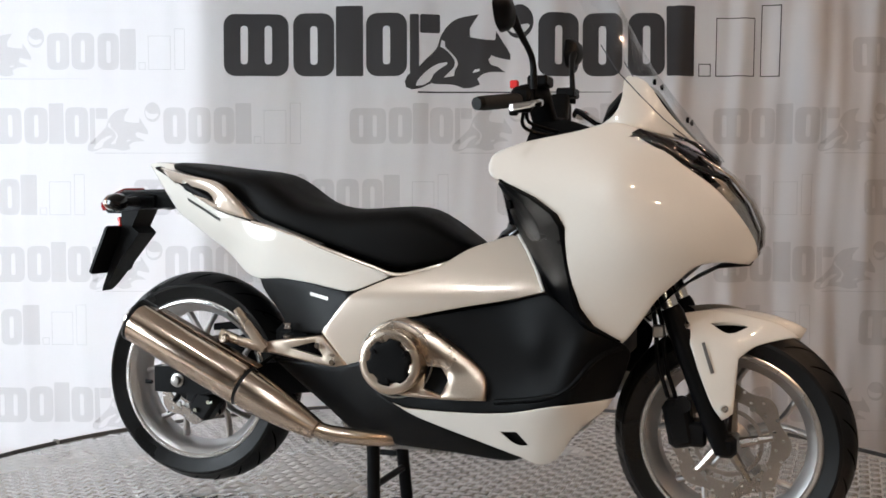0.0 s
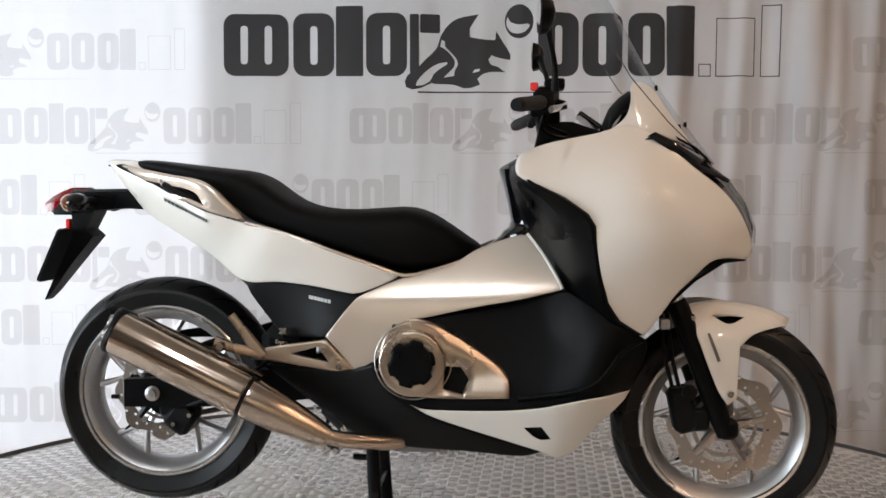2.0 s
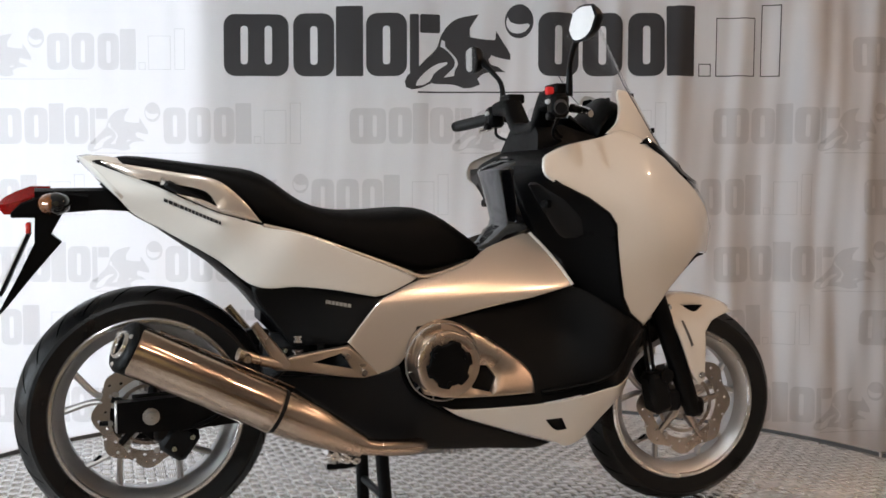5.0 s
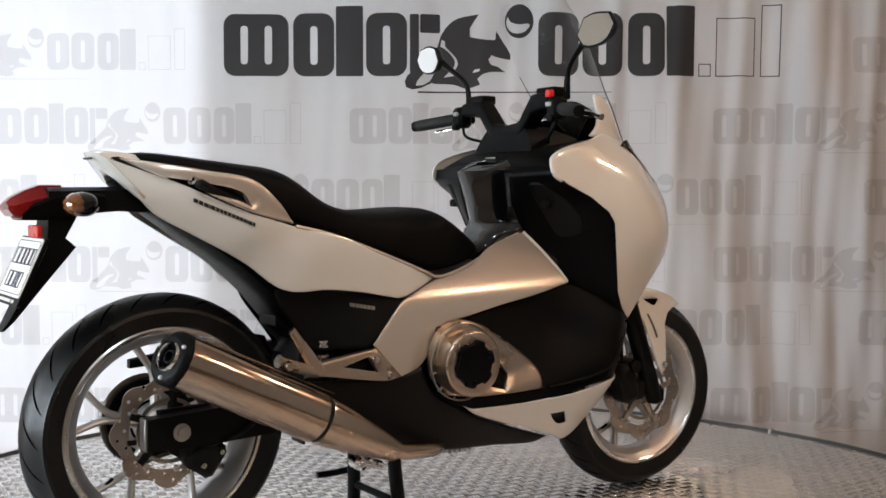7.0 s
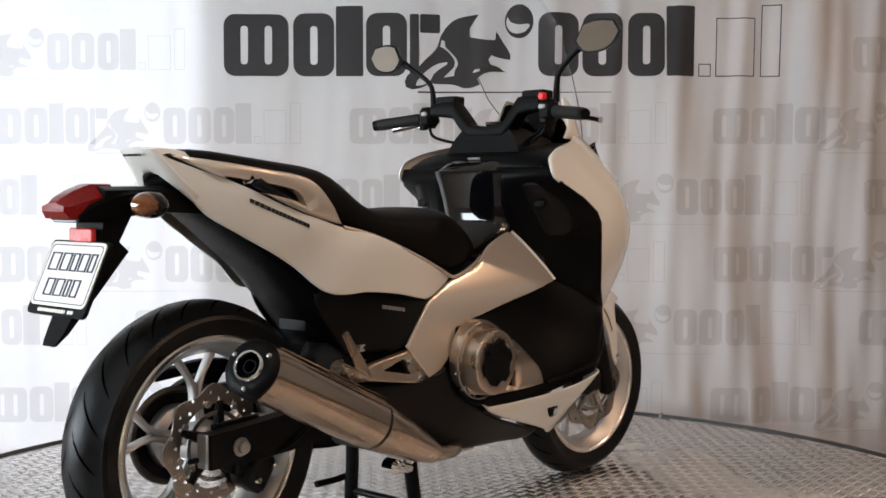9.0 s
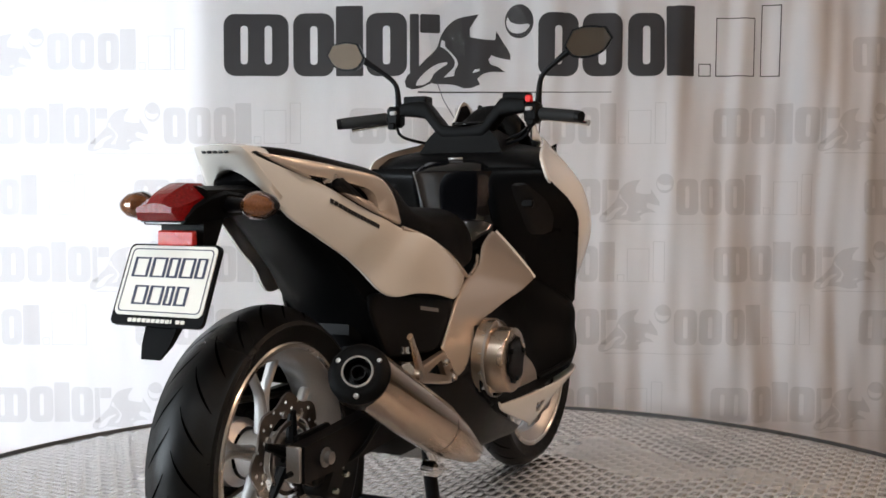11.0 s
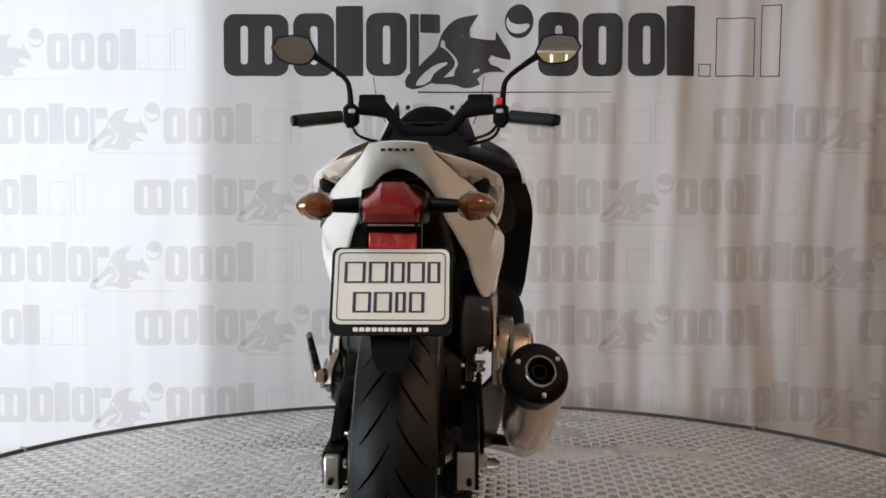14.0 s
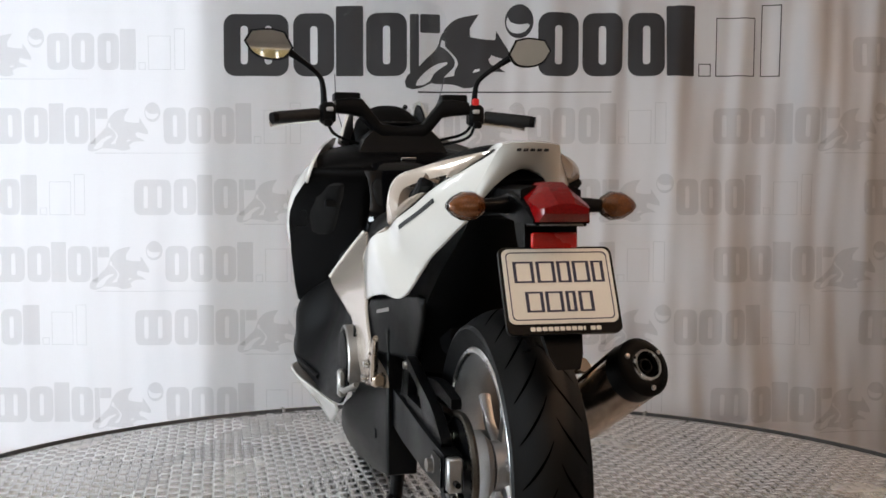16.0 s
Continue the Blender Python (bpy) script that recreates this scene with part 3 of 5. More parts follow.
SIDE = [(-0.523, 0.684), (-0.503, 0.689), (-0.329, 0.672), (-0.218, 0.655), (-0.211, 0.642), (-0.296, 0.542), (-0.353, 0.536), (-0.423, 0.531), (-0.468, 0.59), (-0.512, 0.65)]
SIDE_Y = [(-0.515, 0.682, -0.119), (-0.206, 0.655, -0.184), (-0.294, 0.545, -0.18), (-0.42, 0.545, -0.12)]
FENDER = [(0.607, 0.612), (0.626, 0.618), (0.714, 0.627), (0.808, 0.61), (0.863, 0.594), (0.904, 0.565), (0.866, 0.56), (0.805, 0.544), (0.769, 0.517), (0.764, 0.459), (0.758, 0.387), (0.734, 0.371), (0.711, 0.403), (0.681, 0.477), (0.648, 0.563)]
FENDER_Y = [(0.646, 0.592, -0.12), (0.739, 0.4, -0.151), (0.911, 0.582, -0.05), (0.74, 0.62, -0.075), (0.75, 0.55, -0.125), (0.62, 0.62, -0.1)]

# ---- motor scooter: x forwards, y to its left, z up ----
scooter = new("motor_scooter")
tagged(scooter, "large pearl white motor scooter on its centre stand", "motor scooter")


def flat(y):
    return lambda p: np.full(len(p), y)


def both(name, outline, anchors, material, label="", grid=0.018, roll=0.012, radius=0.02, holes=(), thick=0.004, ease=1e-4):
    g = Geo().sheet(outline, anchors if callable(anchors) else surface(anchors, ease), thick, grid, roll, radius, holes)
    return pair(name, g, material, scooter, label)


# wheels
def wheel(name, c, R, width, rim_r, disc_r, disc_sides, label):
    rim_w = width * 0.36
    rim = Geo()
    prof = [(-rim_w - 0.006, rim_r + 0.006), (-rim_w - 0.008, rim_r), (-rim_w, rim_r - 0.012), (-rim_w + 0.012, rim_r - 0.022), (-rim_w * 0.4, rim_r - 0.034),
            (rim_w * 0.4, rim_r - 0.034), (rim_w - 0.012, rim_r - 0.022), (rim_w, rim_r - 0.012), (rim_w + 0.008, rim_r), (rim_w + 0.006, rim_r + 0.006)]
    rim.lathe(prof, c, "Y", 72)
    ob = part(name, rim, M_ALLOY, scooter, label)
    for s in (-1, 1):
        lip = Geo().lathe([(s * (rim_w + 0.0065), rim_r + 0.007), (s * (rim_w + 0.0098), rim_r + 0.003), (s * (rim_w + 0.0098), rim_r - 0.004), (s * (rim_w + 0.005), rim_r - 0.008)], c, "Y", 72)
        part("rim_lip", lip, M_LIP, ob, "bright machined rim edge")
    hw = width / 2
    ty = Geo()
    tp = [(-rim_w, rim_r - 0.006), (-rim_w - 0.006, rim_r + 0.01), (-hw * 0.93, rim_r + (R - rim_r) * 0.38), (-hw, rim_r + (R - rim_r) * 0.52), (-hw * 0.95, rim_r + (R - rim_r) * 0.62)]
    for k in range(9):
        a = -0.84 + 1.68 * k / 8
        tp.append((hw * a, rim_r + (R - rim_r) * (0.62 + 0.38 * (1 - (abs(a) / 0.9) ** 2.0))))
    tp += [(-a, r) for a, r in reversed(tp[:5])]
    ty.lathe(tp, c, "Y", 96)
    part("tyre", ty, M_RUBBER, ob, "black road tyre with curved tread grooves")
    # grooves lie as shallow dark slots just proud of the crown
    # flat strips just proud of the crown, black for the shade inside grooves
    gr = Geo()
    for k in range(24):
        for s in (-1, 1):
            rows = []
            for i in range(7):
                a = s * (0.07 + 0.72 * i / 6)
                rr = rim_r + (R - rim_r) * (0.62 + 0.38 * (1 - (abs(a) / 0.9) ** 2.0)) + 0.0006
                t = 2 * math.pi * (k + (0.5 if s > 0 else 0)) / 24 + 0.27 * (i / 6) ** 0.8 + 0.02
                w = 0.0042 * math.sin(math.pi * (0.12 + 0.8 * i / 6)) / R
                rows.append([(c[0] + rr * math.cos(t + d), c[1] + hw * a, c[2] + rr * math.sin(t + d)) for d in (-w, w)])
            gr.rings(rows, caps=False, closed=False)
    tagged(part("tread_groove", gr, M_GROOVE_SHADE, ob), kind="stuff")
    hub = Geo().lathe([(-0.05, 0.012), (-0.05, 0.034), (-0.035, 0.05), (0.035, 0.05), (0.05, 0.034), (0.05, 0.012)], c, "Y", 32)
    part("hub", hub, M_ALLOY, ob)
    for k in range(5):
        g = Geo()
        a0 = 2 * math.pi * k / 5 + 0.35

        def at(r, a, y=0):
            return (c[0] + r * math.cos(a), c[1] + y, c[2] + r * math.sin(a))
        for s in (-1, 1):
            g.tube([at(0.035, a0 + s * 0.16), at(0.085, a0 + s * 0.06), at(0.118, a0 + s * 0.055), at(0.14, a0 + s * 0.10), at(rim_r - 0.028, a0 + s * 0.25)], [0.016, 0.0115, 0.0105, 0.0095, 0.011], 10, smooth=2, squash=(1.25, 0.8))
        part("spoke", g, M_ALLOY, ob)
    for s in disc_sides:
        y = c[1] + s * (hw * 0.72 + 0.008)
        n = 8
        outer = [(c[0] + (disc_r + 0.008 * math.cos(n * t)) * math.cos(t), c[2] + (disc_r + 0.008 * math.cos(n * t)) * math.sin(t)) for t in np.linspace(0, 2 * math.pi, 120, endpoint=False)]
        ri = disc_r * 0.72
        holes = [[(c[0] + ri * math.cos(t), c[2] + ri * math.sin(t)) for t in np.linspace(0, 2 * math.pi, 60, endpoint=False)]]
        for k in range(n * 4):
            t = 2 * math.pi * (k + 0.5) / (n * 4)
            r = disc_r * (0.80 if k % 2 else 0.925)
            holes.append([(c[0] + r * math.cos(t) + 0.0042 * math.cos(q), c[2] + r * math.sin(t) + 0.0042 * math.sin(q)) for q in np.linspace(0, 2 * math.pi, 8, endpoint=False)])
        part("brake_disc", Geo().sheet(outer, flat(y), 0.005, 0.03, holes=holes, round_outline=False), M_DISC, ob, "drilled steel wave disc")
        for k in range(5):
            t = 2 * math.pi * k / 5
            part("disc_arm", Geo().tube([(c[0] + 0.03 * math.cos(t), y, c[2] + 0.03 * math.sin(t)), (c[0] + ri * 1.06 * math.cos(t + 0.18), y, c[2] + ri * 1.06 * math.sin(t + 0.18))], [0.014, 0.008], 8), M_DISC if disc_r > 0.13 else M_IRON, ob)
        tone = [[(c[0] + r * math.cos(t), c[2] + r * math.sin(t)) for t in np.linspace(0, 2 * math.pi, 60, endpoint=False)] for r in (disc_r * 0.60, disc_r * 0.53)]
        part("sensor_ring", Geo().sheet(tone[0], flat(y + s * 0.004), 0.002, 0.03, holes=tone[1:], round_outline=False), M_DISC, ob, "thin steel sensor ring")
        for k in range(n):
            t = 2 * math.pi * (k + 0.25) / n
            part("disc_button", Geo().lathe([(s * 0.004, 0.001), (s * 0.004, 0.007), (-s * 0.002, 0.008)], (c[0] + ri * 1.02 * math.cos(t), y, c[2] + ri * 1.02 * math.sin(t)), "Y", 12), M_CAST, ob)
    t = 3.9
    part("valve", Geo().tube([(c[0] + (rim_r - 0.03) * math.cos(t), c[1], c[2] + (rim_r - 0.03) * math.sin(t)), (c[0] + (rim_r - 0.075) * math.cos(t), c[1] - 0.012, c[2] + (rim_r - 0.075) * math.sin(t))], 0.004, 8), M_IRON, ob)
    return ob


M_LIP = mat("machined_alloy", (0.66, 0.65, 0.64), 0.24, metal=1.0, vary=0.06)
FRONT, REAR = (0.742, 0.0, 0.303), (-0.768, 0.0, 0.373)
# Tyre rubber again, blackened: it paints the shade within the tread.
M_GROOVE_SHADE = mat("groove_shade_black", (0.001, 0.001, 0.001), 0.9, spec=0.0)
steered = wheel("front_wheel", FRONT, 0.297, 0.125, 0.216, 0.142, (-1,), "silver cast wheel with five forked spokes")
steered.matrix_basis = Matrix.Translation((FRONT[0] + 0.005, -0.010, FRONT[2])) @ Matrix.Rotation(radians(-5.0), 4, Vector((-0.36, 0, 0.93))) @ Matrix.Translation((-FRONT[0], 0, -FRONT[2]))
wheel("rear_wheel", REAR, 0.310, 0.152, 0.229, 0.126, (-1,), "silver cast wheel with five forked spokes")

def along(line, sheet, lift):
    """Places on a panel along a line in its side plane."""
    y = sheet(np.array(line))
    return [(a, float(c) - lift, b) for (a, b), c in zip(line, y)]


def mid_face(p):
    """Two flat facets that meet in a narrow rounded crease."""
    low = -0.205 - 0.04 * p[:, 0]
    high = -0.626 - 0.0584 * p[:, 0] + 0.645 * p[:, 1]
    return (low + high) / 2 + np.sqrt((low - high) ** 2 + 0.016 ** 2) / 2


# inner core that closes the body between the panels
core = Geo()
core.box((-0.02, 0, 0.45), (0.62, 0.24, 0.36), 0.05)
core.box((0.36, 0, 0.66), (0.26, 0.36, 0.44), 0.06)
core.box((-0.28, 0, 0.66), (0.42, 0.17, 0.22), 0.04)
core.box((0.50, 0, 0.88), (0.34, 0.30, 0.30), 0.06)
part("inner_frame", core, M_DARK, scooter, "black inner structure and engine block")
# body panels
both("tail_panel", TAIL, TAIL_Y, M_WHITE, "pearl white tail panel", grid=0.012, roll=0.002, radius=0.003, ease=1.5e-3)
both("middle_panel", MID, mid_face, M_SILVER_PAINT, "warm silver white side panel", grid=0.008, roll=0.002, radius=0.003)
both("floor_flank", FLANK, FLANK_Y, M_PLASTIC, "textured black floorboard flank", roll=0.003, radius=0.005)
VENT = [(0.212, 0.327), (0.256, 0.331), (0.281, 0.295), (0.256, 0.292), (0.234, 0.304)]
both("belly_panel", BELLY, [(a, b, c - 0.008) for a, b, c in BELLY_Y], M_WHITE, "pearl white belly panel with a small vent", roll=0.003, radius=0.004, holes=[VENT])
both("vent_back", [(0.205, 0.337), (0.265, 0.337), (0.29, 0.29), (0.25, 0.285), (0.225, 0.298)], [(a, b, c + 0.012) for a, b, c in BELLY_Y], M_DARK, "", 0.02, 0.0, 0.01)
part("lower_cover", Geo().sheet(UNDER, surface(UNDER_Y), 0.004, 0.018, 0.006, 0.009), M_COVER, scooter, "black lower engine cover")
LEFT_UNDER = [(-0.345, 0.60), (-0.31, 0.585), (-0.20, 0.49), (-0.138, 0.414), (-0.08, 0.377), (-0.023, 0.346), (0.166, 0.28), (0.262, 0.249), (0.06, 0.24), (-0.18, 0.232), (-0.345, 0.252)]
left_under = Geo().sheet(LEFT_UNDER, surface([(-0.345, 0.6, -0.160), (-0.345, 0.25, -0.160), (-0.20, 0.45, -0.185), (-0.078, 0.376, -0.225), (0.25, 0.25, -0.182), (-0.1, 0.25, -0.18)]), 0.004, 0.018, 0.004, 0.006).flipped()
left_under.box((-0.343, 0.125, 0.425), (0.008, 0.070, 0.345), 0.003)
part("lower_cover", left_under, M_COVER, scooter, "tall black lower cover with a flat rear face")
part("cover_slot", Geo().box((-0.24, 0.1735, 0.335), (0.05, 0.004, 0.022), 0.0015), M_DARK, scooter)
both("side_cover", SIDE, SIDE_Y, M_COVER, "black triangular side cover", roll=0.005, radius=0.008)
both("front_fairing", FAIR, FAIR_Y, M_WHITE, "large pearl white front fairing", roll=0.006, radius=0.009)
FVENT = [(0.699, 0.597), (0.745, 0.600), (0.788, 0.589), (0.744, 0.574)]
both("fender_side", FENDER, FENDER_Y, M_WHITE, "pearl white fender side with a black vent", roll=0.004, radius=0.006, holes=[FVENT])

# White bead on the silver panel: the bevel's highlight put into colour.
pair("edge_highlight", Geo().tube(along([(0.309, 0.672), (0.288, 0.714), (0.255, 0.767), (0.223, 0.807)], mid_face, 0.0), 0.0045, 8, smooth=2), M_WHITE, scooter, "white bead for the highlight on the side panel's front edge")
pair("flank_ridge", Geo().tube(along([(0.20, 0.400), (0.35, 0.425), (0.405, 0.46), (0.45, 0.525), (0.505, 0.545)], surface(FLANK_Y), 0.001), 0.007, 8, smooth=2), M_PLASTIC, scooter, "raised black floorboard edge")

# fender top
fend = Geo()
rows = []
for k in range(15):
    a = radians(120 - 63 * k / 14)
    rr = 0.322 + 0.008 * max(0, (k - 9) / 5)
    hwid = 0.088 * (1 - 0.65 * max(0, (k - 6) / 8) ** 1.6) * (0.8 + 0.2 * min(1, k / 4))
    rows.append([(FRONT[0] + (rr - 0.03 * (abs(j) / 6) ** 2.5) * math.cos(a), hwid * j / 6, FRONT[2] + (rr - 0.03 * (abs(j) / 6) ** 2.5) * math.sin(a)) for j in range(-6, 7)])
fend.rings(rows, caps=False, closed=False)
part("front_fender", fend, M_WHITE, scooter, "pearl white front fender").modifiers.new("thickness", "SOLIDIFY").thickness = 0.004

# leg shield, rear face of the fairing
SHIELD = [(0.985, (0.172, 0.10), (0.180, 0.19), (0.199, 0.266)), (0.955, (0.172, 0.10), (0.185, 0.20), (0.205, 0.280)), (0.937, (0.176, 0.10), (0.195, 0.21), (0.226, 0.290)), (0.902, (0.186, 0.105), (0.21, 0.215), (0.295, 0.306)),
          (0.863, (0.20, 0.11), (0.23, 0.22), (0.350, 0.315)), (0.833, (0.212, 0.113), (0.25, 0.22), (0.370, 0.316)), (0.737, (0.262, 0.125), (0.30, 0.215), (0.385, 0.308)), (0.645, (0.318, 0.155), (0.352, 0.225), (0.402, 0.296)),
          (0.60, (0.350, 0.19), (0.390, 0.24), (0.428, 0.285)), (0.562, (0.42, 0.20), (0.45, 0.225), (0.488, 0.248))]
g = Geo()
rows = []
for z, a, b, c in SHIELD:
    row = []
    for i in range(9):
        t = i / 8
        q = [(1 - t) ** 2 * a[d] + 2 * t * (1 - t) * b[d] + t * t * c[d] for d in (0, 1)]
        row.append((q[0], -q[1], z))
    row.append((c[0] + 0.008, -c[1], z))
    row.append((c[0] + 0.014, -c[1] + 0.006, z))
    row.append((c[0] + 0.03, -c[1] + 0.045, z))
    rows.append(row)
g.rings(rows, caps=False, closed=False)
for ob in pair("leg_shield", g, M_SHIELD, scooter, "textured black leg shield"):
    ob.modifiers.new("thickness", "SOLIDIFY").thickness = 0.003
def on_shield(t, z, lift):
    """A place on the shield, t from its inner to its outer edge."""
    rows_up = SHIELD[::-1]
    for (z0, *p), (z1, *q) in zip(rows_up, rows_up[1:]):
        if z0 <= z <= z1:
            break
    k = (z - z0) / (z1 - z0)
    a, b, c = [[p[i][d] * (1 - k) + q[i][d] * k for d in (0, 1)] for i in range(3)]
    w = [(1 - t) ** 2, 2 * t * (1 - t), t * t]
    return (w[0] * a[0] + w[1] * b[0] + w[2] * c[0] - lift, -(w[0] * a[1] + w[1] * b[1] + w[2] * c[1]), z)


g, frame_line = Geo(), []
for z, t0, t1 in ((0.795, 0.46, 0.62), (0.805, 0.40, 0.70), (0.85, 0.36, 0.74), (0.90, 0.34, 0.72), (0.935, 0.36, 0.62), (0.943, 0.42, 0.56)):
    frame_line.append([on_shield(t0 + (t1 - t0) * k / 5, z, 0.007 if 0 < k < 5 and 0.8 < z < 0.94 else -0.001) for k in range(6)])
g.rings(frame_line, caps=False, closed=False)
pair("pocket_lid", g, M_COVER, scooter, "black glove box lid")
x, y, z = on_shield(0.5, 0.885, 0.010)
pair("lid_latch", Geo().box((x, y, z), (0.016, 0.036, 0.022), 0.004), M_PLASTIC, scooter)

# glossy centre tunnel
g = Geo()
rows = []
TUNNEL = ((0.06, 0.745, 0.06), (0.105, 0.768, 0.08), (0.130, 0.782, 0.10), (0.150, 0.800, 0.118), (0.158, 0.812, 0.124), (0.172, 0.822, 0.124), (0.178, 0.84, 0.126), (0.170, 0.88, 0.131), (0.158, 0.93, 0.139),
          (0.147, 0.968, 0.147), (0.146, 0.976, 0.149), (0.152, 0.983, 0.150), (0.19, 1.004, 0.150), (0.24, 1.026, 0.148), (0.30, 1.044, 0.14), (0.40, 1.064, 0.12))
for x, z, w in TUNNEL:
    rows.append([(x + 0.055 * (abs(j) / 10) ** 5 + 0.006 * (j / 10) ** 2, w * j / 10, z - 0.02 * (abs(j) / 10) ** 4 * (1 if z > 0.98 or z < 0.8 else 0)) for j in range(-10, 11)])
g.rings(rows, caps=False, closed=False)
part("centre_tunnel", g, M_GLOSS, scooter, "glossy black centre tunnel").modifiers.new("thickness", "SOLIDIFY").thickness = 0.004
part("badge", Geo().box((0.196, -0.005, 1.012), (0.006, 0.045, 0.007), 0.002, Matrix.Rotation(radians(-40), 3, "Y")), M_CAST, scooter, "small chrome badge")
# inner cowl from the shield to the dash
g = Geo()
rows = []
for x, z, w in ((0.180, 0.984, 0.255), (0.20, 1.010, 0.252), (0.25, 1.036, 0.245), (0.33, 1.052, 0.215), (0.42, 1.066, 0.18), (0.52, 1.07, 0.14)):
    rows.append([(x + 0.02 * (abs(j) / 8) ** 3, w * j / 8, z - 0.018 * (abs(j) / 8) ** 3) for j in range(-8, 9)])
g.rings(rows, caps=False, closed=False)
part("inner_cowl", g, M_PLASTIC, scooter, "black inner cowl").modifiers.new("thickness", "SOLIDIFY").thickness = 0.004

# seat
SEAT = [(-0.845, 0.998, 0.992, 0.04), (-0.82, 1.007, 0.978, 0.075), (-0.744, 0.999, 0.962, 0.105), (-0.64, 0.986, 0.935, 0.128), (-0.57, 0.979, 0.895, 0.15), (-0.514, 0.974, 0.842, 0.165), (-0.468, 0.949, 0.826, 0.168),
        (-0.423, 0.911, 0.812, 0.168), (-0.369, 0.880, 0.795, 0.170), (-0.285, 0.868, 0.765, 0.172), (-0.19, 0.872, 0.733, 0.172), (-0.108, 0.880, 0.706, 0.165), (-0.06, 0.874, 0.708, 0.158),
        (-0.008, 0.846, 0.718, 0.145), (0.04, 0.812, 0.732, 0.125), (0.078, 0.786, 0.745, 0.10), (0.1, 0.772, 0.756, 0.07)]
g = Geo()
rings = []
for x, zt, zb, w in SEAT:
    mid, h = zb + (zt - zb) * 0.35, zt - zb
    ring = []
    for j in range(32):
        t = 2 * math.pi * j / 32
        cy, sz = math.cos(t), math.sin(t)
        yy = w * math.copysign(abs(cy) ** 0.55, cy)
        zz = (mid + (zt - mid) * abs(sz) ** 0.6) if sz >= 0 else (mid - (mid - zb) * abs(sz) ** 0.4)
        ring.append((x, yy, zz))
    rings.append(ring)
g.rings(rings)
seat = part("seat", g, M_SEAT, scooter, "black vinyl two-level seat", angle=60)
sub = seat.modifiers.new("soft", "SUBSURF")
sub.levels = sub.render_levels = 1
trimline = Geo().tube([(-0.505, -0.189, 0.836), (-0.41, -0.203, 0.814), (-0.27, -0.202, 0.763), (-0.14, -0.178, 0.716), (-0.105, -0.171, 0.700), (-0.06, -0.164, 0.703), (0.02, -0.146, 0.726), (0.075, -0.124, 0.744)], 0.0048, 8, smooth=2)
pair("seat_trim", trimline, M_SILVER_PAINT, scooter, "thin silver edge below the seat")

# grab rails
rail = Geo().sheet([(-0.885, 0.993), (-0.71, 0.962), (-0.612, 0.942), (-0.55, 0.892), (-0.508, 0.842), (-0.56, 0.853), (-0.615, 0.870), (-0.70, 0.908), (-0.80, 0.950)],
                   surface([(-0.885, 0.993, -0.06), (-0.71, 0.955, -0.172), (-0.612, 0.935, -0.200), (-0.55, 0.885, -0.202), (-0.508, 0.842, -0.194), (-0.62, 0.886, -0.196), (-0.8, 0.97, -0.125)]), 0.02, 0.016, 0.008, 0.012,
                   [[(-0.787, 0.947), (-0.70, 0.932), (-0.636, 0.914), (-0.612, 0.880), (-0.646, 0.896), (-0.72, 0.915), (-0.768, 0.932)]])
pair("grab_rail", rail, M_SILVER_PAINT, scooter, "silver grab rail")
# tail cover: a hood that falls away to both sides of an arch
f_tail = surface(TAIL_Y, 1.5e-3)
HOOD = [(-0.925, 1.003, 0.0), (-0.922, 1.002, 0.030), (-0.914, 0.999, 0.054)]
HOOD += [(x, z, 0.001 - float(f_tail(np.array([[x, z]]))[0])) for x, z in ((-0.900, 0.988), (-0.879, 0.966), (-0.850, 0.934), (-0.822, 0.904))]
ARCH = [(-0.885, 0.957, 0.0), (-0.884, 0.955, 0.012), (-0.878, 0.948, 0.028), (-0.868, 0.936, 0.042), (-0.855, 0.922, 0.055), (-0.836, 0.903, 0.067), (-0.815, 0.885, 0.075)]
g = Geo()
for half in (1, -1):
    rr = []
    for k, (x, z, w) in enumerate(HOOD):
        rr.append([(x + 0.010 * u, half * w, z + 0.002 * u) for u in (0, 1, 2)] + [(x + 0.06, half * w, z + 0.002), (x + 0.13, half * w, z - 0.010)])
    g.rings(rr, caps=False, closed=False)
    rr = []
    for (x, z, w), (x2, z2, w2) in zip(HOOD, ARCH):
        rr.append([(x + (x2 - x) * u - 0.006 * math.sin(math.pi * u), half * (w + (w2 - w) * u), z + (z2 - z) * u) for u in (0, 0.2, 0.4, 0.6, 0.8, 1)] + [(x2 + 0.025, half * w2, z2 - 0.002)])
    g.rings(rr, caps=False, closed=False)
part("tail_cover", g, M_WHITE, scooter, "pearl white tail cover over a dark arch").modifiers.new("thickness", "SOLIDIFY").thickness = 0.003
